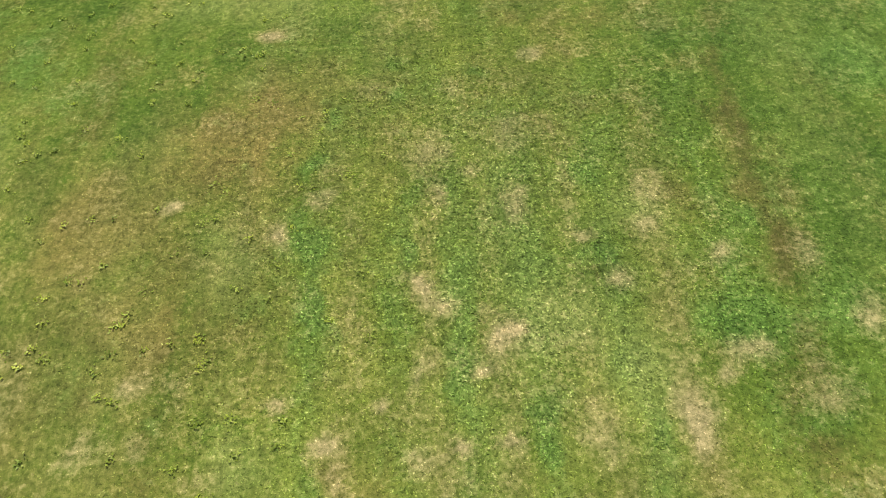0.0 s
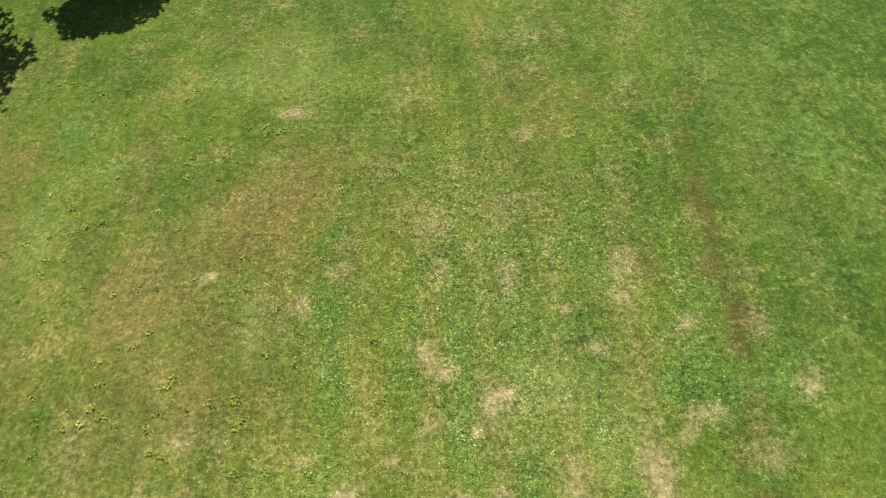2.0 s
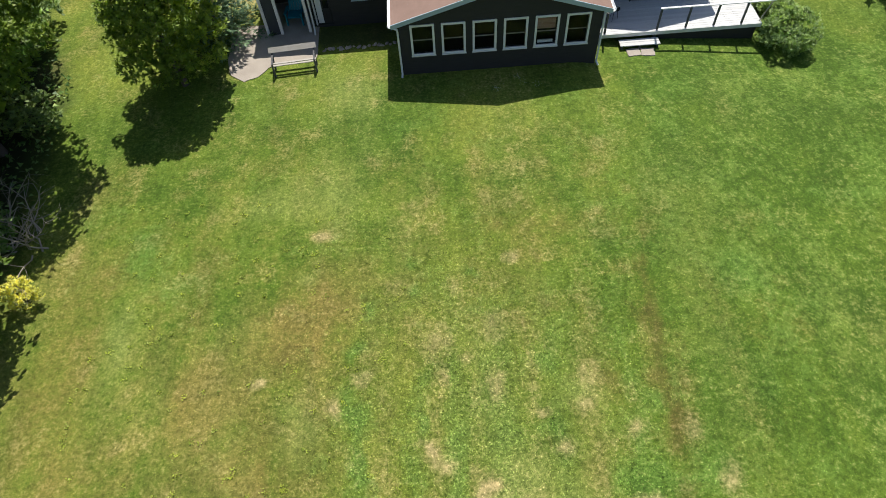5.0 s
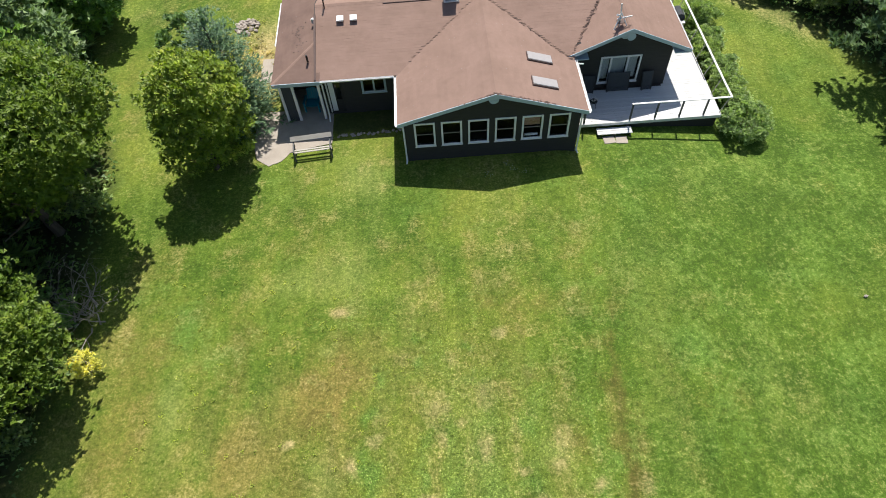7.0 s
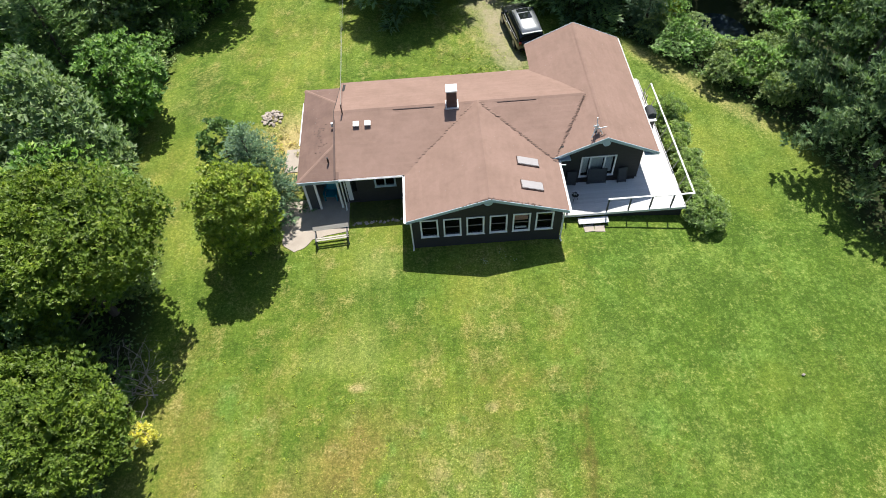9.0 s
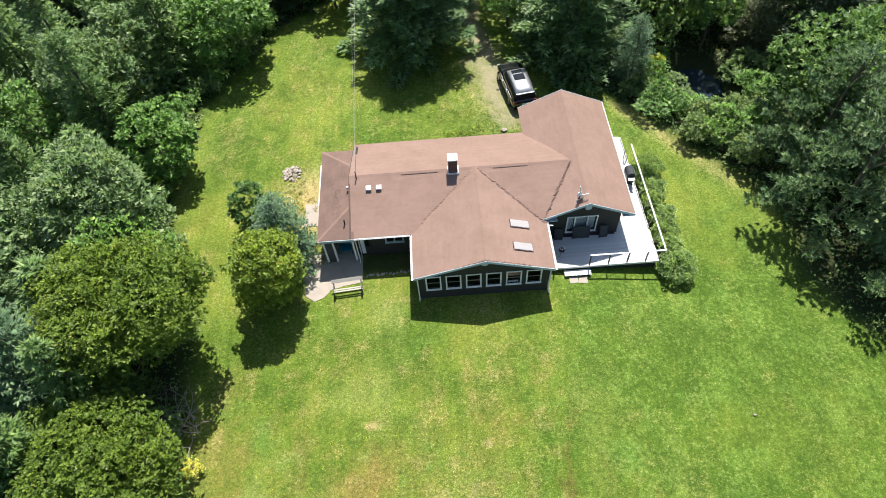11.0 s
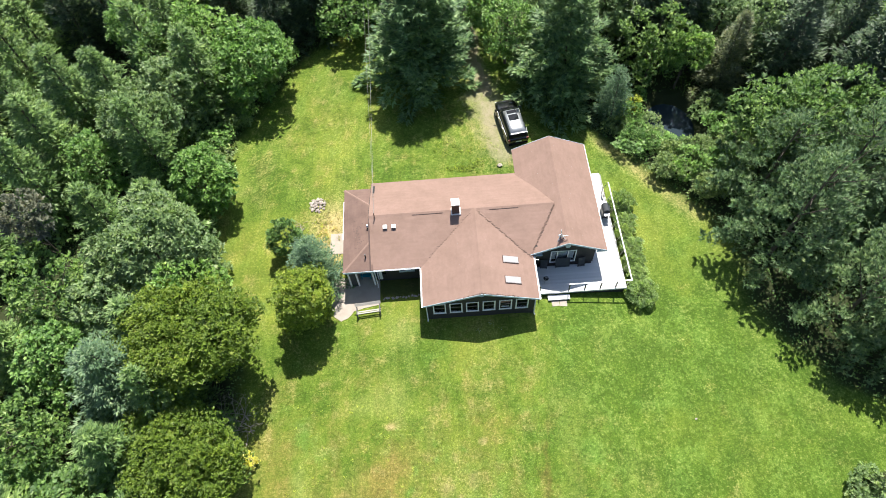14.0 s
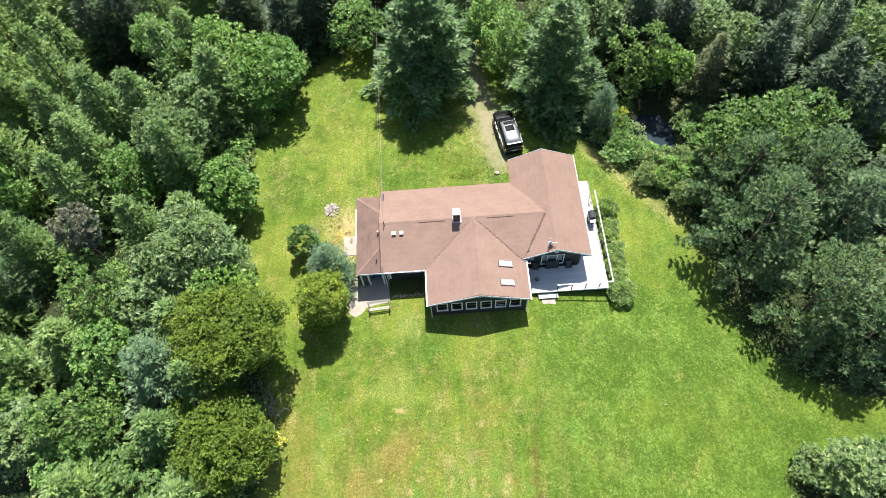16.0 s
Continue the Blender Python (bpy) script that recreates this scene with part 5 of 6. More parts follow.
wood_4 = planted(conifer("pine_tree", "young bushy pine in the woods", 2.7, 8.6, L_PINE, 26, 0.4, power=0.72, step_z=0.52, spray=0.52, dense=1.0), -25.2, 28.2)
pine_e = planted(conifer("pine_tree", "large spreading grey-green pine at the lawn's edge", 5.2, 12.0, L_EAST, 27, 1.6, crown=pine_mesh, step_z=0.95, tuft=0.36, power=0.68, boughs=8, dense=1.0), 26.3, 24.0)
wood_5 = planted(conifer("pine_tree", "grey-green pine in the eastern woods", 3.6, 10.6, L_EAST, 37, 1.4, droop=0.1, step_z=0.72, spray=0.52, power=0.55, dense=1.15), 33.4, 24.6)
wood_6 = planted(broadleaf("broadleaf_tree", "light green tree in the woods", 3.1, 7.0, L_GREEN, 28, 330, 8000, 0.235, z0=0.3), -27.0, 11.8)
wood_7 = planted(conifer("fir_tree", "dark fir in the deep woods", 3.1, 11.5, L_DEEP, 38, 1.0, droop=0.2, step_z=0.72, spray=0.56, power=0.72, dense=1.1), 36.5, 42.0)

planted(broadleaf("dry_tree", "half-dead tree with dry grey twigs in the woods", 1.7, 10.8, L_TAUPE, 29, 110, 5000, 0.2, z0=6.0), -27.9, 25.6)
another(spruce_d, 16.5, 39.0, 40, 0.8, 1.05)
for k, (tree, x, y, sx, sz) in enumerate((
        (pine_e, 26.6, 29.2, 0.86, 0.84), (pine_e, 29.2, 18.0, 0.9, 0.92), (wood_1, 27.6, 32.4, 1.2, 1.22), (wood_1, 30.6, 33.2, 1.2, 1.25),
        (pine_e, 31.4, 28.0, 0.95, 0.95), (wood_5, 33.6, 17.0, 0.9, 0.9), (wood_2, 28.6, 4.4, 1.1, 0.7), (wood_6, 32.3, 4.6, 1.05, 0.8), (wood_2, 26.6, 0.6, 1.0, 0.6), (wood_7, 24.6, 47.6, 1.1, 0.9), (wood_2, 27.4, 46.6, 1.1, 0.9), (wood_7, 21.4, 48.6, 1.1, 0.95), (wood_7, 33.5, 46.0, 1.3, 1.0), (wood_7, 31.2, 40.6, 1.2, 1.0), (wood_7, 35.5, 37.0, 1.2, 1.0), (pine_e, 31.6, 14.6, 0.72, 0.7),
        (wood_3, -7.6, 52.2, 1.0, 0.78), (wood_7, -11.4, 54.6, 1.1, 0.9), (wood_7, -14.4, 52.6, 1.0, 0.85), (wood_7, -9.6, 58.0, 1.2, 1.0), (wood_4, -13.2, 57.6, 1.2, 1.1), (wood_7, -4.6, 57.5, 1.1, 1.0), (wood_7, -1.8, 52.6, 0.9, 0.8), (pine_j, -30.0, 40.5, 1.1, 1.0), (pine_j, -30.6, 35.5, 1.1, 0.95), (wood_1, -27.0, 21.8, 1.1, 1.05),
        (wood_3, -26.1, 17.0, 1.05, 0.88), (pine_j, -26.3, 40.0, 1.1, 0.98), (wood_1, -22.6, 45.2, 1.05, 1.12), (grey_g, -24.0, 36.6, 0.85, 0.95), (wood_2, -23.4, 20.6, 1.1, 0.85),
        (wood_2, -21.8, 40.2, 1.1, 1.0), (wood_4, -20.6, 28.2, 1.05, 1.0), (wood_1, -22.4, 8.0, 1.1, 0.6), (wood_3, 6.9, 51.4, 0.9, 1.0), (fir_l, 1.6, 53.2, 0.8, 0.9), (wood_1, 4.9, 58.5, 1.1, 1.2))):
    another(tree, x, y, k * 71 % 360, sx, sz)

# the woods behind
rng = random.Random(8)
west_stock = [(wood_4, 0.9, 1.25, 0.85, 1.3), (wood_1, 0.9, 1.25, 0.9, 1.3), (wood_4, 0.9, 1.25, 0.85, 1.3), (wood_3, 0.9, 1.25, 0.85, 1.2), (wood_2, 1.0, 1.25, 0.9, 1.15), (wood_6, 0.9, 1.2, 0.8, 1.3), (wood_5, 0.6, 0.75, 0.7, 0.9)]
north_stock = [(wood_4, 0.95, 1.35, 0.95, 1.35), (wood_4, 0.95, 1.35, 0.95, 1.3), (pine_j, 0.9, 1.15, 0.8, 1.0), (wood_4, 1.0, 1.3, 1.0, 1.3), (wood_3, 0.9, 1.2, 0.9, 1.2), (wood_7, 0.85, 1.05, 0.8, 1.0)]
east_stock = [(wood_7, 0.9, 1.25, 0.8, 1.1), (wood_5, 0.7, 0.95, 0.75, 1.05), (wood_7, 0.9, 1.25, 0.8, 1.1), (wood_1, 0.9, 1.2, 0.9, 1.2), (wood_2, 0.9, 1.2, 0.9, 1.1), (wood_3, 0.9, 1.1, 0.8, 1.1)]
taken = [(o.matrix_basis.translation.x, o.matrix_basis.translation.y) for o in bpy.data.objects if o.get("category") == "tree"]
count = 0
for _ in range(9000):
    x, y = rng.uniform(-52, 54), rng.uniform(-6, 70)
    west, east = float(np.interp(y, RIM_Y, RIM_W)), float(np.interp(y, RIM_Y, RIM_E))
    if abs(x - 1) > 31 + 0.42 * y or west - 2.4 < x < east + 2.8 or 1.6 < x < 7.4 or count >= 122 or (x > 24 and 5.5 < y < 13.5) or (x > 20 and y < 3) or (20 < x < 28 and 42 < y < 49.5) or (15 < x < east + 6.5 and 12 < y < 32):
        continue
    if math.hypot((x - POND[0]) / 5.0, (y - POND[1]) / 5.5) < 1 or min(math.hypot(x - a, y - b) for a, b in taken) < 2.9:
        continue
    tree, a, b, c, d = rng.choice((north_stock if y > 26 else west_stock) if x < 2 else east_stock)
    low = 0.72 if y < 12 else 1.0
    another(tree, x, y, rng.uniform(0, 360), rng.uniform(a, b), rng.uniform(c, d) * low)
    taken.append((x, y))
    count += 1


# shrubs
def shrub(name, label, r, h, material, seed, leaves=2200, size=0.16, group="shrubs"):
    t = thing(name, label, "shrub", group)
    bm = bmesh.new()
    rr = random.Random(seed)
    for i in range(7):
        a = i * 0.9 + rr.random()
        rod(bm, (0.05 * math.cos(a), 0.05 * math.sin(a), -0.05), (r * 0.55 * math.cos(a), r * 0.55 * math.sin(a), h * rr.uniform(0.5, 0.8)), 0.018, 0.006, 5)
    ob = new("stems", mesh_of("stems", bm, M_BARK))
    ob.parent = t
    ob = new("leaves", crown_mesh(r, 0.02, h, max(60, int(110 * r)), leaves, size, material, seed, 7, -0.6))
    ob.parent = t
    return t


bush1 = planted(shrub("shrub", "leafy green shrub against the deck", 1.2, 1.35, L_HEDGE, 31, 12000, 0.095), 15.5, 21.05)
bush2 = planted(shrub("shrub", "leafy green shrub beside the deck", 0.85, 1.05, L_HEDGE, 32, 7000, 0.095), 15.4, 22.7)
for x, y, b, s, z in ((15.45, 24.1, bush1, 0.7, 0.8), (15.7, 25.3, bush2, 1.05, 0.9), (15.35, 26.5, bush2, 0.9, 1.0), (15.65, 27.6, bush2, 1.05, 0.95), (15.5, 29.4, bush1, 0.9, 1.1), (15.1, 23.3, bush2, 0.6, 0.7), (15.3, 28.5, bush2, 0.75, 0.8)):
    another(b, x, y, x * 77 % 360, s, z)
hedge = planted(shrub("shrub", "rounded hedge shrub along the far lawn edge", 1.35, 1.9, L_BRIGHT, 33, 3000, 0.16, "hedge"), 18.3, 36.4)
hedge2 = planted(shrub("shrub", "light green hedge shrub along the far lawn edge", 1.3, 1.7, L_VERGE, 34, 3000, 0.16, "hedge"), 17.0, 37.6)
for k, (x, y) in enumerate(((19.5, 35.2), (20.7, 33.9), (21.9, 32.7), (23.1, 31.6), (24.2, 32.6), (22.8, 34.2), (21.4, 35.0), (19.4, 37.4), (18.0, 38.4), (24.6, 34.6), (25.4, 36.4), (25.5, 38.8), (19.2, 40.9), (22.8, 30.2))):
    another((hedge, hedge2)[k % 2], x, y, k * 67, 0.9 + 0.14 * (k % 4), 0.85 + 0.18 * (k % 3))
lime = planted(shrub("shrub", "lime yellow bush beside the pond", 0.8, 2.1, L_GOLD, 35, 3600, 0.15), 18.7, 39.6)
yellow = planted(shrub("flowering_bush", "bush covered in bright yellow blossom", 0.6, 1.2, L_YELLOW, 36, 3200, 0.09), -13.25, 10.35, 0, 0.85, 0.85)
for k in range(46):
    y = rng.uniform(-4, 48)
    west, east = float(np.interp(y, RIM_Y, RIM_W)), float(np.interp(y, RIM_Y, RIM_E))
    x = west - rng.uniform(0.8, 6.0) if k % 3 else east + rng.uniform(1.0, 4.0)
    if math.hypot((x - POND[0]) / 4.0, (y - POND[1]) / 5.0) > 1 and not 2 < x < 7.5 and not (x > 15 and 8 < y < 30):
        another((hedge, hedge2)[k % 2], x, y, k * 41, rng.uniform(0.7, 1.3), rng.uniform(0.5, 1.1))
for k in range(15):
    y = 27 + k * 1.6
    x = float(np.interp(y, RIM_Y, RIM_W)) - 1.1 - rng.random()
    if x < -3:
        another((hedge, hedge2)[k % 3 == 0], x, y, k * 59, rng.uniform(0.9, 1.4), rng.uniform(0.7, 1.2))
for k in range(30):
    another((hedge2, hedge)[k % 3 == 0], -17 - rng.random() * 16, -3 + rng.random() * 13, k * 53, rng.uniform(0.9, 1.6), rng.uniform(0.5, 0.9))

# bare branches at the lawn's edge
t = thing("dead_branches", "tangle of bare grey branches at the lawn's edge", "branches", at=(-14.3, 12.6, 0))
rr = random.Random(41)
for i in range(26):
    a, e = rr.uniform(0, math.tau), rr.uniform(0.35, 1.0)
    bm = bmesh.new()
    p, way, r = Vector((rr.gauss(0, 0.5), rr.gauss(0, 0.35), 0.0)), Vector((math.cos(a) * math.cos(e), math.sin(a) * math.cos(e), math.sin(e))), 0.034
    for s in range(6):
        q = p + way * rr.uniform(0.3, 0.52)
        rod(bm, p, q, r, r * 0.78, 5)
        for _ in range(2 if s > 0 else 0):
            side = (way + Vector((rr.gauss(0, 0.8), rr.gauss(0, 0.8), rr.gauss(0, 0.45)))).normalized()
            end = q + side * rr.uniform(0.25, 0.6)
            rod(bm, q, end, r * 0.5, r * 0.22, 4)
            fork = (side + Vector((rr.gauss(0, 0.6), rr.gauss(0, 0.6), rr.gauss(0, 0.4)))).normalized()
            rod(bm, end, end + fork * rr.uniform(0.15, 0.35), r * 0.24, r * 0.1, 4)
        p, r = q, r * 0.78
        way = (way + Vector((rr.gauss(0, 0.3), rr.gauss(0, 0.3), rr.gauss(0, 0.2)))).normalized()
    part("branch", bm, M_GREYTWIG, t)

# undergrowth of the woods
def scatter_undergrowth(n, seed):
    r = np.random.RandomState(seed)
    x, y = r.uniform(-46, 44, n * 3), r.uniform(-8, 66, n * 3)
    west, east = np.interp(y, RIM_Y, RIM_W), np.interp(y, RIM_Y, RIM_E)
    keep = ((x < west - 0.3) | (x > east + 0.4)) & (np.abs(x - 4.6) > 1.3) & (np.hypot((x - POND[0]) / 3.4, (y - POND[1]) / 4.4) > 1)
    x, y = x[keep][:n], y[keep][:n]
    k = len(x)
    tall = 0.15 + 0.9 * fbm(x, y, 0.5, 3) ** 1.5
    base = np.stack([x, y, height(x, y) + tall * r.rand(k)], 1)
    way = unit(r, k) + [0, 0, 0.2]
    return leaf_mesh("undergrowth", base, way, unit(r, k) * 0.5 + [0, 0, 1], r.uniform(0.12, 0.3, k), r.uniform(0.045, 0.1, k), L_GREEN)


tagged(new("undergrowth", scatter_undergrowth(80000, 51)), "tangled green undergrowth beneath the trees", "undergrowth", kind="stuff")

# ---------- deck ----------
DECK = 0.12
deck = thing("deck", "pale grey painted wooden deck wrapping round the house corner", "deck", at=(0, 0, 0))
y = 21.43
plank_long = boxed(7.06, 14.27, 0, 0.142, -0.035, 0, bevel=0.004)
plank_long = mesh_of("board", plank_long, M_DECK)
plank_short = mesh_of("board", boxed(12.17, 14.23, 0, 0.142, -0.035, 0, bevel=0.004), M_DECK)
rr = random.Random(61)
while y < 32.4:
    ob = new("board", plank_long if y < 23.78 else plank_short)
    ob.parent = deck
    ob.location = (rr.uniform(-0.004, 0.004), y, DECK + rr.uniform(-0.002, 0.002))
    y += 0.1455
part("rim_board", boxed(7.06, 14.31, 21.39, 21.426, DECK - 0.17, DECK - 0.004), M_DECK, deck, "pale grey rim board")
part("rim_board", boxed(14.272, 14.31, 21.43, 32.4, DECK - 0.17, DECK - 0.004), M_DECK, deck, "pale grey rim board")
part("joist", boxed(7.1, 14.2, 21.46, 21.54, DECK - 0.22, DECK - 0.04), M_DARKWOOD, deck)
part("joist", boxed(7.1, 14.2, 22.8, 22.88, DECK - 0.22, DECK - 0.04), M_DARKWOOD, deck)
part("joist", boxed(13.2, 13.28, 23.9, 32.3, DECK - 0.22, DECK - 0.04), M_DARKWOOD, deck)
part("skirt", boxed(10.0, 14.2, 21.52, 21.55, -0.95, DECK - 0.2), M_SIDING, deck, "dark boarded skirt under the deck")
part("skirt", boxed(14.18, 14.21, 21.56, 32.3, -0.95, DECK - 0.2), M_SIDING, deck, "dark boarded skirt under the deck")
for x, yy in ((7.5, 21.6), (9.9, 21.6), (13.9, 32.1), (12.4, 32.1)):
    part("footing", boxed(x - 0.06, x + 0.06, yy - 0.06, yy + 0.06, -1.0, DECK - 0.2), M_DARKWOOD, deck)

rail = thing("railing", "deck railing with slim dark posts and a white top rail", "railing", at=(0, 0, DECK))
for x in (9.89, 11.1, 12.28, 13.45):
    part("post", boxed(x - 0.035, x + 0.035, 21.46, 21.53, 0.002, 0.98), M_DARKWOOD, rail, "slim dark post")
yy = 21.56
while yy < 30.8:
    part("post", rodded((14.24, yy, 0.002), (14.495, yy, 0.981), 0.021, n=8), M_WOOD, rail, "weathered grey post")
    yy += 1.31
part("post", boxed(7.64, 7.72, 21.46, 21.53, 0.002, 0.98), M_DARKWOOD, rail, "slim dark post")
part("top_rail", boxed(9.83, 14.55, 21.45, 21.55, 0.982, 1.022, bevel=0.006), M_WHITE, rail, "white painted top rail")
part("top_rail", boxed(14.46, 14.55, 21.552, 30.7, 0.982, 1.022, bevel=0.006), M_WHITE, rail, "white painted top rail")

stp = thing("deck_step", "weathered wooden step in front of the deck", "step", at=(9.13, 21.13, ground_z(9.1, 21.13)))
part("tread", boxed(-0.84, 0.84, -0.21, 0.0, 0.16, 0.2, bevel=0.005), M_DECK, stp)
part("tread", boxed(-0.84, 0.84, 0.01, 0.22, 0.16, 0.2, bevel=0.005), M_DECK, stp)
for x in (-0.75, 0.0, 0.75):
    part("riser", boxed(x - 0.03, x + 0.03, -0.18, 0.2, -0.05, 0.158), M_DARKWOOD, stp)
for k, (x, yy) in enumerate(((8.83, 20.72), (9.42, 20.68))):
    ob = tagged(new("paving_slab", mesh_of("paving_slab", boxed(-0.28, 0.28, -0.24, 0.24, -0.03, 0.03, bevel=0.01), M_CONCRETE)), "square concrete paving slab set in the grass", "paving slab", "paving slabs")
    ob.matrix_basis = pose(x, yy, ground_z(x, yy) + 0.005, 0, 0, 4 - 9 * k)


# ---------- furniture on the deck ----------
def folded_panel(name, label, category, w, h, at, turn, lean=14):
    """A flat slatted panel with a frame and folded legs, leaning against the wall."""
    t = thing(name, label, category, "deck furniture", at=at, turn=turn)
    m = pose(0, 0, 0, -lean, 0, 0)
    bm = boxed(-w / 2, w / 2, -0.02, 0.02, 0.04, h, m=None, bevel=0.012)
    bmesh.ops.transform(bm, verts=bm.verts, matrix=m)
    part("panel", bm, M_COVER, t)
    for s in (-1, 1):
        bm = bmesh.new()
        for a, b in (((s * (w / 2 - 0.04), -0.03, 0.0), (s * (w / 2 - 0.04), -0.03, h * 0.9)), ((s * (w / 2 - 0.1), 0.04, 0.0), (s * (w / 2 - 0.1), 0.04, h * 0.8))):
            rod(bm, m @ Vector(a), m @ Vector(b), 0.014, n=7)
        part("leg", bm, M_BLACK, t)
    bm = bmesh.new()
    rod(bm, m @ Vector((-w / 2 + 0.05, -0.035, h * 0.22)), m @ Vector((w / 2 - 0.05, -0.035, h * 0.22)), 0.012, n=7)
    part("crossbar", bm, M_BLACK, t)
    return t


folded_panel("folding_table", "dark folded patio table leaning under the window", "table", 1.12, 1.02, (9.72, 23.56, DECK), 0)
folded_panel("folding_chair", "dark folded patio chair leaning on the wall", "chair", 0.56, 1.0, (11.17, 23.52, DECK), 4)
folded_panel("folding_chair", "dark folded patio chair leaning on the wall", "chair", 0.56, 0.95, (8.25, 23.55, DECK), -6)
t = thing("plant_stand", "small black and white wire plant stand", "plant stand", at=(8.25, 22.42, DECK))
for i in range(3):
    a = i * math.tau / 3
    part("leg", rodded((0.2 * math.cos(a), 0.2 * math.sin(a), 0), (0.08 * math.cos(a), 0.08 * math.sin(a), 0.5), 0.01, n=6), M_BLACK, t)
part("shelf", rodded((0, 0, 0.5), (0, 0, 0.52), 0.2, n=18), M_BLACK, t)
for i in range(9):
    a = i * 2.4
    part("wire_scroll", rodded((0.03 * math.cos(a), 0.03 * math.sin(a), 0.52), (0.2 * math.cos(a), 0.2 * math.sin(a), 0.66 + 0.02 * (i % 3)), 0.008, n=5), M_WHITE, t)

g = thing("grill", "black gas barbecue with a steel-grey lid on the deck", "grill", at=(13.84, 28.2, DECK), turn=90)
part("cabinet", boxed(-0.42, 0.42, -0.24, 0.24, 0.1, 0.72, bevel=0.02), M_BLACK, g)
part("firebox", boxed(-0.4, 0.4, -0.27, 0.27, 0.722, 0.86, bevel=0.02), M_BLACK, g)
bm = bmesh.new()
made = bmesh.ops.create_cone(bm, cap_ends=True, segments=20, radius1=0.27, radius2=0.27, depth=0.78)["verts"]
bmesh.ops.transform(bm, verts=made, matrix=Matrix.Translation((0, 0, 0.88)) @ pose(0, 0, 0, 0, 90, 0))
bmesh.ops.bisect_plane(bm, geom=bm.verts[:] + bm.edges[:] + bm.faces[:], plane_co=(0, 0, 0.865), plane_no=(0, 0, 1), clear_inner=True)
part("lid", bm, M_COVER, g, "dark grey domed lid")
part("handle", rodded((-0.25, -0.3, 0.98), (0.25, -0.3, 0.98), 0.014, n=8), M_STEEL, g)
for s in (-1, 1):
    part("side_shelf", boxed(s * 0.58 - 0.14, s * 0.58 + 0.14, -0.22, 0.22, 0.8, 0.83, bevel=0.008), M_STEEL, g)
    part("wheel", rodded((s * 0.38, -0.2, 0.06), (s * 0.44, -0.2, 0.06), 0.06, n=14), M_TYRE, g)
    part("foot", boxed(s * 0.38 - 0.03, s * 0.38 + 0.03, 0.16, 0.22, 0.0, 0.11), M_BLACK, g)
t = thing("ladder_rack", "small weathered wooden trellis leaning on the rail", "trellis", at=(14.03, 30.0, DECK), turn=90)
for s in (-0.3, 0.3):
    part("upright", boxed(s - 0.025, s + 0.025, -0.02, 0.02, 0.0, 0.95), M_WOOD, t)
for z in (0.25, 0.5, 0.75):
    part("rung", boxed(-0.27, 0.27, -0.015, 0.015, z - 0.02, z + 0.02), M_WOOD, t)

# ---------- patio ----------
b = thing("bench", "weathered wooden garden bench on the lawn edge", "bench", at=(-5.35, 20.85, 0.0), turn=5)
for i, yy in enumerate((-0.16, -0.02)):
    part("seat_slat", boxed(-0.9, 0.9, yy - 0.05, yy + 0.05, 0.42, 0.45, bevel=0.005), M_WOOD, b)
bm = boxed(-0.98, 0.98, -0.014, 0.014, -0.115, 0.115, bevel=0.006)
bmesh.ops.transform(bm, verts=bm.verts, matrix=pose(0, 0.4, 0.79, -48, 0, 0))
part("back_slat", bm, M_WOOD, b, "broad pale back slat")
for s in (-1, 1):
    part("leg", boxed(s * 0.86 - 0.035, s * 0.86 + 0.035, -0.35, -0.28, 0.0, 0.62), M_DARKWOOD, b, "dark bench leg")
    part("leg", boxed(s * 0.86 - 0.035, s * 0.86 + 0.035, 0.13, 0.2, 0.0, 0.42), M_DARKWOOD, b, "dark bench leg")
    bm = boxed(-0.035, 0.035, -0.035, 0.035, 0.0, 0.52)
    bmesh.ops.transform(bm, verts=bm.verts, matrix=pose(s * 0.86, 0.19, 0.38, -32, 0, 0))
    part("back_post", bm, M_DARKWOOD, b, "dark bench post")
    part("armrest", boxed(s * 0.86 - 0.035, s * 0.86 + 0.035, -0.36, 0.3, 0.622, 0.65, bevel=0.006), M_DARKWOOD, b)

c = thing("garden_chair", "turquoise plastic garden chair on the porch", "chair", at=(-5.55, 24.05, 0.052), turn=-6)
bm = boxed(-0.3, 0.3, -0.3, 0.25, 0.36, 0.41, bevel=0.02)
part("seat", bm, M_TEAL, c)
for i in range(5):
    bm = boxed(-0.055, 0.055, -0.012, 0.012, 0.0, 0.62 - 0.04 * abs(i - 2), bevel=0.008)
    bmesh.ops.transform(bm, verts=bm.verts, matrix=pose(-0.24 + 0.12 * i, 0.26, 0.4, -20, 0, 0))
    part("back_slat", bm, M_TEAL, c)
for s in (-1, 1):
    part("armrest", boxed(s * 0.35 - 0.06, s * 0.35 + 0.06, -0.36, 0.3, 0.58, 0.61, bevel=0.01), M_TEAL, c)
    part("leg", boxed(s * 0.35 - 0.03, s * 0.35 + 0.03, -0.32, -0.24, 0.0, 0.579), M_TEAL, c)
    part("leg", boxed(s * 0.35 - 0.03, s * 0.35 + 0.03, 0.2, 0.28, 0.0, 0.579), M_TEAL, c)

# rock pile
pile = thing("rock_pile", "low round pile of pale fieldstones on the grass", "rock pile", at=(-9.87, 31.25, ground_z(-9.87, 31.25)))
rr = random.Random(71)


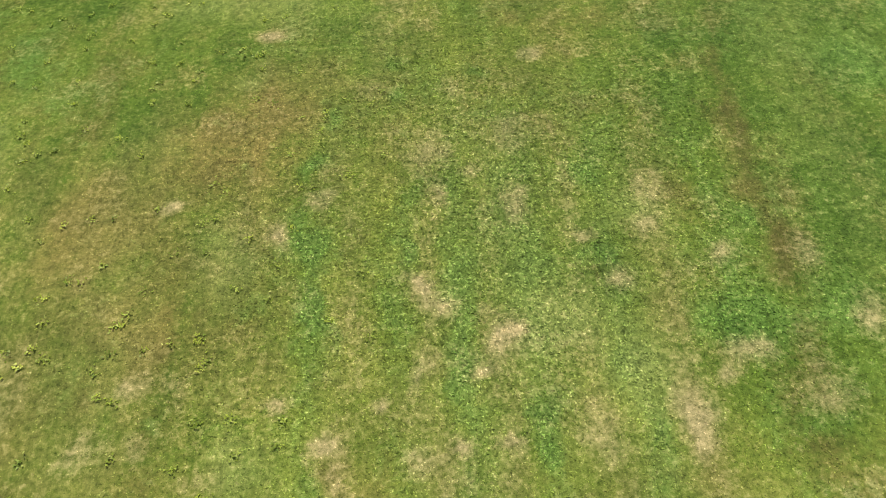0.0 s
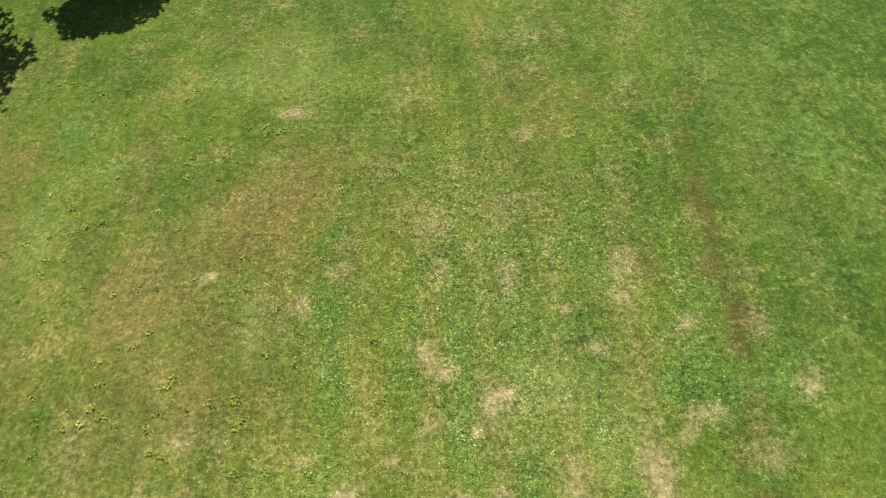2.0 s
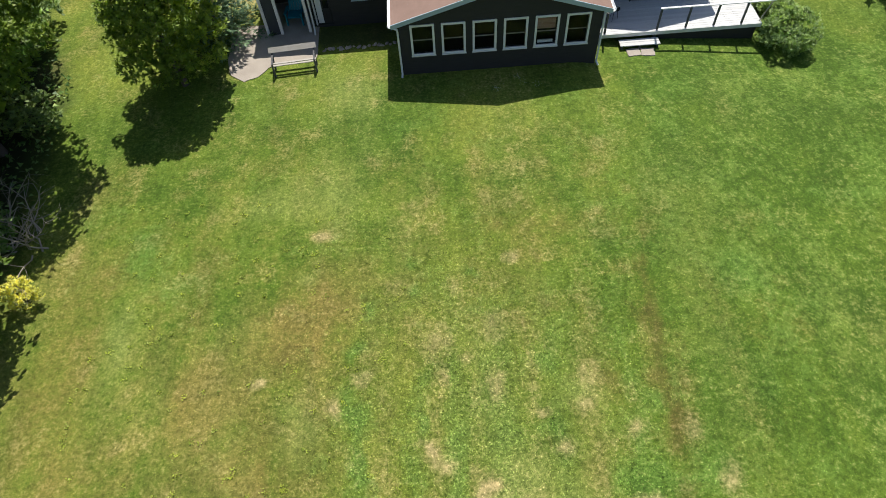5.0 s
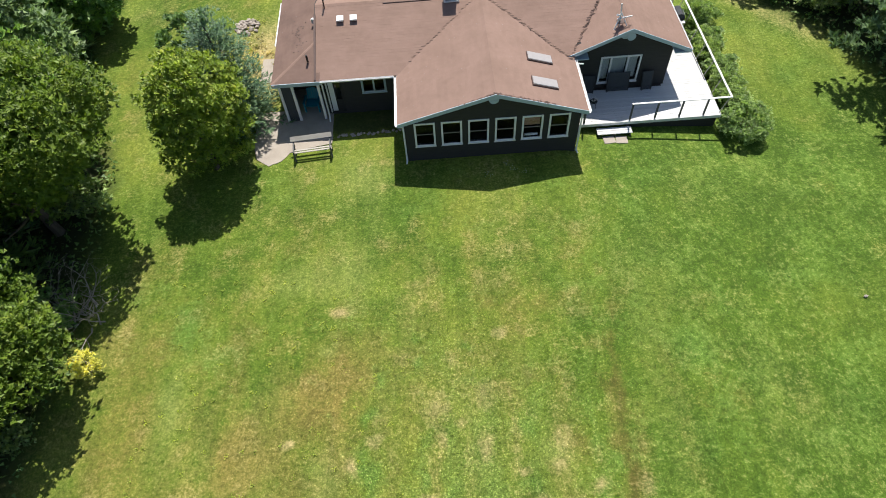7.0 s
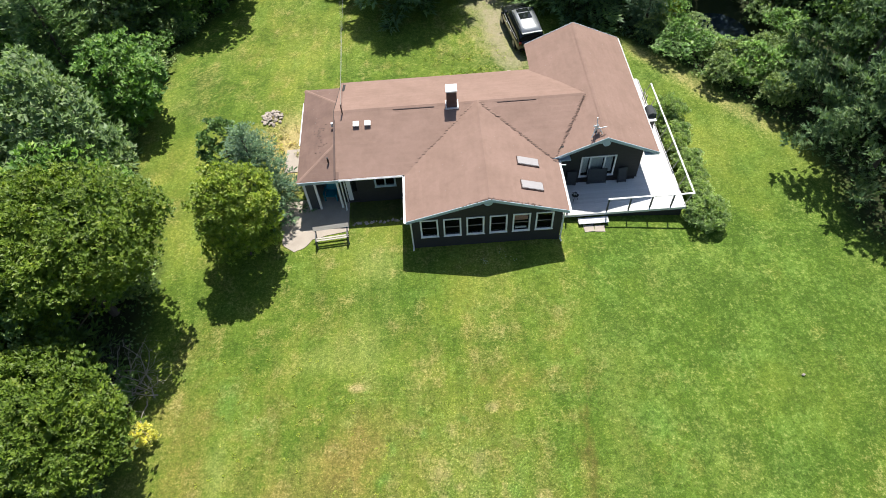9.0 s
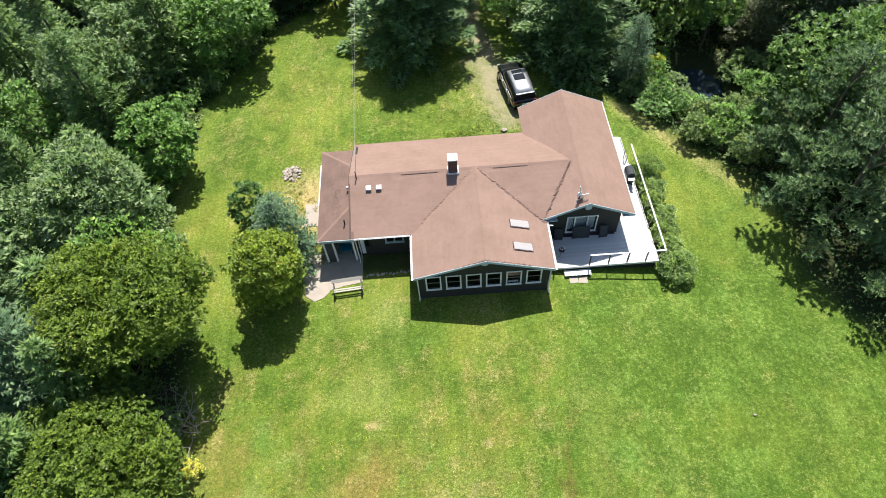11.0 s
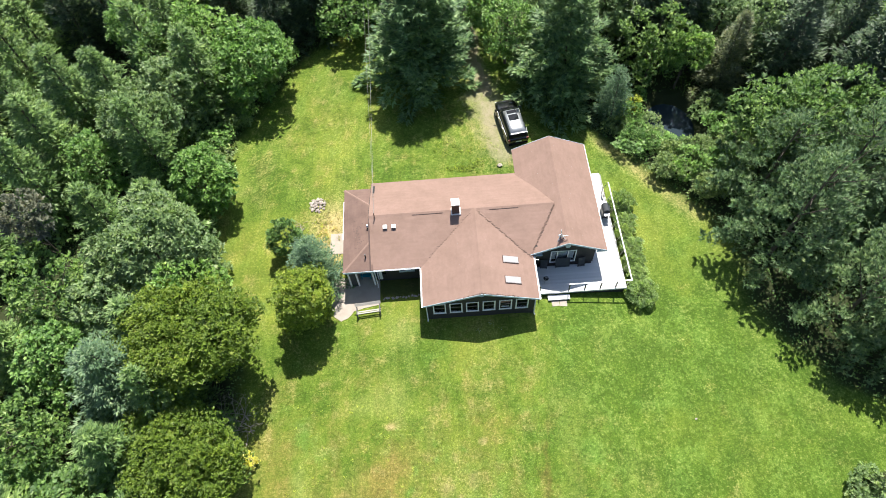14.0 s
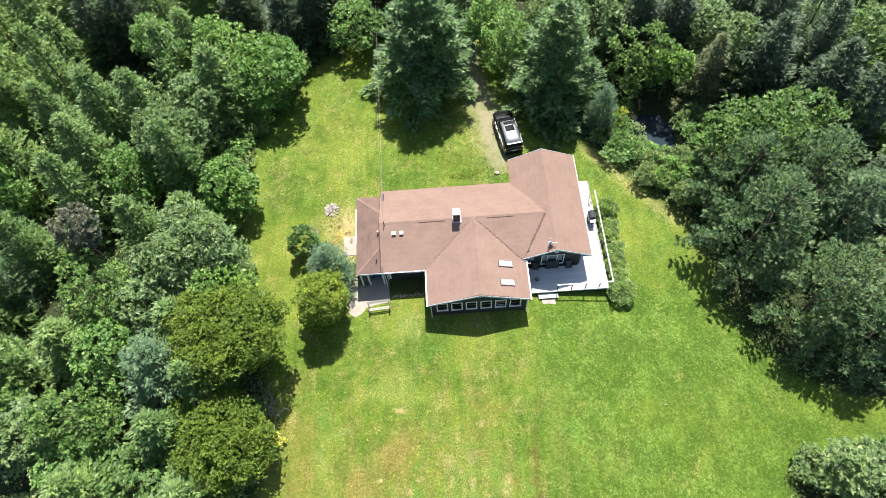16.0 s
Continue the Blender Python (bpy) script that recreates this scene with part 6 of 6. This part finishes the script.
def stone_mesh(r, seed):
    q = random.Random(seed)
    bm = bmesh.new()
    bmesh.ops.create_icosphere(bm, subdivisions=1, radius=r)
    for v in bm.verts:
        v.co *= 1 + 0.5 * (noise.noise(v.co * (2.2 / r) * 0.5 + Vector((seed, 0, 0))))
    bmesh.ops.transform(bm, verts=bm.verts, matrix=Matrix.Diagonal((q.uniform(0.9, 1.5), q.uniform(0.8, 1.1), q.uniform(0.55, 0.8), 1)))
    return mesh_of("stone", bm, M_STONE)


stones = [stone_mesh(0.1, s) for s in range(5)]
for i in range(84):
    a, d = rr.uniform(0, math.tau), 0.74 * math.sqrt(rr.random())
    ob = new("stone", stones[i % 5])
    ob.parent = pile
    s = rr.uniform(0.7, 1.25)
    ob.matrix_basis = pose(d * math.cos(a), d * math.sin(a), 0.05 + 0.26 * (1 - d / 0.78) * rr.random(), rr.uniform(-20, 20), rr.uniform(-20, 20), rr.uniform(0, 360)) @ Matrix.Scale(s, 4)
for k, (x, y, s) in enumerate(((17.0, 11.35, 0.55), (5.95, 34.2, 1.9))):
    ob = tagged(new("field_stone", stone_mesh(0.15, 90 + k)), "single pale stone lying in the grass", "stone", "loose stones")
    ob.matrix_basis = pose(x, y, ground_z(x, y) + 0.05, 0, 0, 40 * k) @ Matrix.Scale(s, 4)


# overhead cables from the service mast into the woods
def cable(name, a, b, sag, r, label):
    a, b = Vector(a), Vector(b)
    bm = bmesh.new()
    n = 40
    pts = [a.lerp(b, i / n) - Vector((0, 0, 4 * sag * (i / n) * (1 - i / n))) for i in range(n + 1)]
    for p, q in zip(pts, pts[1:]):
        rod(bm, p, q, r, n=5)
    return tagged(new(name, mesh_of(name, bm, M_WIRE)), label, "cable", "overhead cables")


cable("overhead_cable", (-4.45, 27.0, 4.33), (-5.2, 72.0, 9.0), 0.5, 0.009, "pale overhead service cable running into the woods")
cable("overhead_cable", (-4.45, 27.0, 4.24), (-6.2, 72.0, 8.2), 0.6, 0.006, "thin overhead cable running into the woods")


# ---------- car ----------
def loft(bm, sections, cap=True):
    rings = [[bm.verts.new(p) for p in s] for s in sections]
    for a, b in zip(rings, rings[1:]):
        for i in range(len(a)):
            j = (i + 1) % len(a)
            bm.faces.new((a[i], a[j], b[j], b[i]))
    if cap:
        bm.faces.new(rings[0][::-1])
        bm.faces.new(rings[-1])
    bmesh.ops.recalc_face_normals(bm, faces=bm.faces)


def ring_of(y, w, z0, z1, crown=0.03, tuck=0.06):
    half = [(w * 0.86, z0), (w * 0.97, z0 + 0.08), (w, z0 + (z1 - z0) * 0.55), (w * 0.985, z1 - 0.12), (w * 0.93, z1 - tuck * 0.5), (w * 0.75, z1 + crown * 0.5), (w * 0.35, z1 + crown)]
    return [Vector((x, y, z)) for x, z in half] + [Vector((-x, y, z)) for x, z in half[::-1]]


def smooth_part(name, bm, material, parent, label=""):
    for f in bm.faces:
        f.smooth = True
    ob = part(name, bm, material, parent, label)
    return ob


car = thing("car", "black SUV with silver roof and dark sunroof parked on gravel", "car", at=(7.4, 38.85, ground_z(7.4, 38.85) + 0.03), turn=9)
car.scale = (1.06, 1.06, 1.06)
bm = bmesh.new()
loft(bm, [ring_of(y, w, z0, z1) for y, w, z0, z1 in ((-2.44, 0.78, 0.5, 0.92), (-2.36, 0.88, 0.36, 1.02), (-2.1, 0.94, 0.3, 1.06), (-1.0, 0.96, 0.26, 1.06), (0.2, 0.96, 0.26, 1.04), (1.0, 0.955, 0.27, 1.04), (1.25, 0.95, 0.28, 1.06), (1.8, 0.93, 0.3, 1.0), (2.2, 0.86, 0.32, 0.9), (2.42, 0.68, 0.42, 0.76))])
body = smooth_part("body", bm, M_PAINT, car)
bm = bmesh.new()


def cabin(y, w, z0, z1, wt):
    half = [(w, z0), (w * 0.5 + wt * 0.5 + 0.03, (z0 + z1) / 2), (wt, z1 - 0.05), (wt * 0.85, z1), (wt * 0.4, z1 + 0.02)]
    return [Vector((x, y, z)) for x, z in half] + [Vector((-x, y, z)) for x, z in half[::-1]]


loft(bm, [cabin(*s) for s in ((-2.3, 0.85, 0.95, 1.1, 0.78), (-2.05, 0.88, 0.98, 1.6, 0.7), (-1.6, 0.9, 0.98, 1.7, 0.7), (-0.4, 0.91, 0.98, 1.74, 0.7), (0.35, 0.9, 0.98, 1.68, 0.68), (1.25, 0.86, 0.98, 1.08, 0.75))])
smooth_part("cabin_glass", bm, M_CARGLASS, car, "dark tinted car glass")
bm = bmesh.new()
loft(bm, [[Vector((x, y, z - 0.05 if k in (0, 5) else z)) for k, (x, z) in enumerate(((w, z), (w * 0.96, z + 0.03), (w * 0.4, z + 0.05), (-w * 0.4, z + 0.05), (-w * 0.96, z + 0.03), (-w, z)))] for y, w, z in ((-2.22, 0.68, 1.62), (-1.6, 0.7, 1.7), (-0.4, 0.7, 1.74), (0.3, 0.67, 1.69))])
smooth_part("roof", bm, M_ROOF, car, "silver roof panel")
for y0, y1, z in ((-0.95, -0.3, 1.794), (-0.18, 0.2, 1.775)):
    bm = boxed(-0.4, 0.4, y0, y1, z - 0.01, z + 0.012, bevel=0.01)
    part("sunroof", bm, M_CARGLASS, car, "dark glass sunroof")
for s in (-1, 1):
    bm = bmesh.new()
    pts = [(s * 0.62, -2.0, 1.68), (s * 0.64, -1.6, 1.8), (s * 0.65, -0.4, 1.84), (s * 0.62, 0.15, 1.74)]
    for p, q in zip(pts, pts[1:]):
        rod(bm, p, q, 0.02, n=6)
    part("roof_rail", bm, M_ALLOY, car, "silver roof rail")
    bm = boxed(s * 1.05 - 0.11, s * 1.05 + 0.11, 0.98, 1.1, 1.03, 1.19, bevel=0.03)
    smooth_part("wing_mirror", bm, M_PAINT, car)
    part("tail_lamp", boxed(s * 0.78 - 0.11, s * 0.78 + 0.11, -2.42, -2.3, 0.84, 1.04, bevel=0.02), M_REDLAMP, car, "red tail lamp")
    part("headlamp", boxed(s * 0.66 - 0.13, s * 0.66 + 0.13, 2.16, 2.36, 0.68, 0.82, bevel=0.03), M_CLEARLAMP, car, "clear headlamp")
    for yy in (-0.75, 0.35):
        part("door_handle", boxed(s * 0.965 - 0.015, s * 0.965 + 0.015, yy - 0.1, yy + 0.1, 0.9, 0.93), M_ALLOY, car)
    part("window_trim", boxed(s * 0.918 - 0.008, s * 0.918 + 0.008, -1.9, 1.05, 1.035, 1.05), M_ALLOY, car, "bright window trim")
    for yy in (-1.42, 1.46):
        bm = bmesh.new()
        rod(bm, (s * 0.72, yy, 0.36), (s * 0.95, yy, 0.36), 0.36, n=28)
        w = part("wheel", bm, M_TYRE, car, "black tyre")
        part("rim", rodded((s * 0.951, yy, 0.36), (s * 0.962, yy, 0.36), 0.24, n=20), M_ALLOY, w)
part("bumper", boxed(-0.82, 0.82, -2.5, -2.38, 0.4, 0.58, bevel=0.03), M_PAINT, car)
part("plate_bar", boxed(-0.25, 0.25, -2.455, -2.44, 0.72, 0.84), M_WHITE, car, "plain pale plate")
part("spoiler", boxed(-0.66, 0.66, -2.34, -2.1, 1.6, 1.64, bevel=0.012), M_ROOF, car, "silver rear spoiler")
part("wiper", rodded((-0.5, 1.28, 1.1), (0.1, 1.12, 1.2), 0.012, n=5), M_BLACK, car)


# ---------- grass ----------
def grass(n, x0, x1, y0, y1, size, seed):
    r = np.random.RandomState(seed)
    near = r.rand(n) < 0.75
    x = np.where(near, r.normal(0.5, 6.0, n), r.uniform(x0, x1, n))
    y = np.where(near, 6.5 + r.normal(0, 6.0, n), r.uniform(y0, y1, n))
    straw, lush, woods = patches(x, y)[:3]
    keep = (woods < 0.4) & (r.rand(n) > 0.6 * straw)
    for a, b, c, d in ((-8.4, -4.4, 20.2, 25.7), (-0.95, 7.1, 19.95, 31), (-7.1, 12.3, 23.4, 33.5), (7.0, 14.5, 21.45, 33), (8.5, 9.8, 20.4, 21.5), (-8.65, -7.2, 26.2, 28.3)):
        keep &= ~((x > a) & (x < b) & (y > c) & (y < d))
    keep &= ~((np.abs(x - 6.4) < 1.8) & (y > 35.5) & (y < 44)) & ~((np.abs(x - 4.5) < 0.9) & (y > 43))
    x, y, lush = x[keep], y[keep], lush[keep]
    k = len(x)
    a = r.rand(k) * math.tau
    way = np.stack([np.cos(a), np.sin(a), r.uniform(0.0, 0.4, k)], 1)
    thick = np.exp(-(((x - 0.5) / 9.0) ** 2 + ((y - 6.5) / 9.0) ** 2))
    length = size * r.uniform(0.6, 1.4, k) * (1 + 0.5 * lush) * (0.55 + 0.45 * thick)
    base = np.stack([x, y, height(x, y) - 0.004], 1)
    me = leaf_mesh("lawn_grass", base, way, np.array([0, 0, 1.0]) + r.normal(size=(k, 3)) * 0.4, length, length * r.uniform(0.2, 0.42, k), M_GRASS)
    store_patches(me, x, y, 3)
    return me


tagged(new("lawn_grass", grass(520000, -18, 34, -6, 48, 0.046, 81)), "short mown grass and clover of the lawn", "grass", kind="stuff")


# weeds standing in the lawn
def weeds(n, seed):
    r = np.random.RandomState(seed)
    cx, cy = r.uniform(-11, 2, n), r.uniform(0, 14, n)
    keep = r.rand(n) < step(-cx, -1.0, 6.0)
    cx, cy = cx[keep], cy[keep]
    m = 14
    x, y = np.repeat(cx, m) + r.normal(size=len(cx) * m) * 0.05, np.repeat(cy, m) + r.normal(size=len(cx) * m) * 0.05
    k = len(x)
    a = r.rand(k) * math.tau
    way = np.stack([np.cos(a), np.sin(a), r.uniform(0.2, 0.9, k)], 1)
    base = np.stack([x, y, height(x, y) + r.rand(k) * 0.05], 1)
    return leaf_mesh("weeds", base, way, np.array([0, 0, 1.0]) + r.normal(size=(k, 3)) * 0.3, r.uniform(0.04, 0.08, k), r.uniform(0.014, 0.026, k), L_GOLD)


tagged(new("weeds", weeds(260, 83)), "scattered yellow-green weeds in the lawn", "weeds", kind="stuff")


# low plants in the straw beside the house and behind it
def low_plants(n, cx, cy, sx, sy, size, material, seed, name):
    r = np.random.RandomState(seed)
    px, py = cx + r.normal(size=n) * sx, cy + r.normal(size=n) * sy
    m = 26
    x, y = np.repeat(px, m) + r.normal(size=n * m) * 0.09, np.repeat(py, m) + r.normal(size=n * m) * 0.09
    a = r.rand(n * m) * math.tau
    way = np.stack([np.cos(a), np.sin(a), r.uniform(0.1, 1.2, n * m)], 1)
    base = np.stack([x, y, height(x, y) + r.rand(n * m) * size * 1.4], 1)
    return leaf_mesh(name, base, way, np.array([0, 0, 1.0]) + r.normal(size=(n * m, 3)) * 0.4, size * r.uniform(0.6, 1.4, n * m), size * r.uniform(0.15, 0.35, n * m), material)


L_STRAW = foliage("straw_stalks", (0.35, 0.3, 0.1), (0.55, 0.48, 0.17), (0.7, 0.64, 0.34), 0.05, 0.2)
tagged(new("dry_plants", low_plants(46, -9.1, 29.0, 0.5, 1.0, 0.1, L_STRAW, 91, "dry_plants")), "dry straw-coloured plants beside the house wall", "plants", kind="stuff")
tagged(new("low_plants", low_plants(24, -9.3, 28.4, 0.5, 1.4, 0.1, L_GOLD, 92, "low_plants")), "yellow-green low plants beside the house wall", "plants", kind="stuff")
tagged(new("low_plants", low_plants(50, 2.8, 34.3, 0.8, 0.3, 0.1, L_LIME, 93, "low_plants")), "patch of pale green low plants behind the house", "plants", kind="stuff")
tagged(new("low_plants", low_plants(80, 2.3, 36.6, 2.0, 1.1, 0.07, L_LIME, 94, "low_plants")), "patch of broad-leaved green weeds behind the house", "plants", kind="stuff")

# cut sticks lying by the rock pile
t = thing("brush_pile", "low pile of cut grey-brown sticks on the grass", "brush pile", at=(-11.3, 29.2, ground_z(-11.3, 29.2)))
for i in range(26):
    a, l = rr.uniform(0, math.tau), rr.uniform(0.3, 0.7)
    p = Vector((rr.gauss(0, 0.4), rr.gauss(0, 0.4), 0.02 + 0.12 * rr.random()))
    d = Vector((math.cos(a), math.sin(a), rr.uniform(-0.05, 0.2))) * l
    part("stick", rodded(p - d * 0.5, p + d * 0.5, 0.02, 0.01, n=5), M_GREYTWIG, t)

t = thing("stone_edging", "row of small pale stones edging the soil bed", "stones", at=(0, 0, 0))
for i in range(22):
    ob = new("stone", stones[i % 5])
    ob.parent = t
    x = -4.3 + 3.2 * i / 21 + rr.uniform(-0.06, 0.06)
    y = 21.93 + 0.12 * i / 21 + rr.uniform(-0.07, 0.07)
    ob.matrix_basis = pose(x, y, ground_z(x, y) + 0.02, 0, 0, rr.uniform(0, 360)) @ Matrix.Scale(rr.uniform(0.5, 1.1), 4)

L_PETAL = foliage("white_petals", (0.6, 0.6, 0.58), (0.78, 0.78, 0.76), (0.85, 0.85, 0.84), 0.03, 0.2)
tagged(new("white_flowers", low_plants(5, 3.4, 18.8, 0.9, 0.3, 0.03, L_PETAL, 95, "white_flowers")), "few small white flowers in the grass before the house", "flowers", kind="stuff")
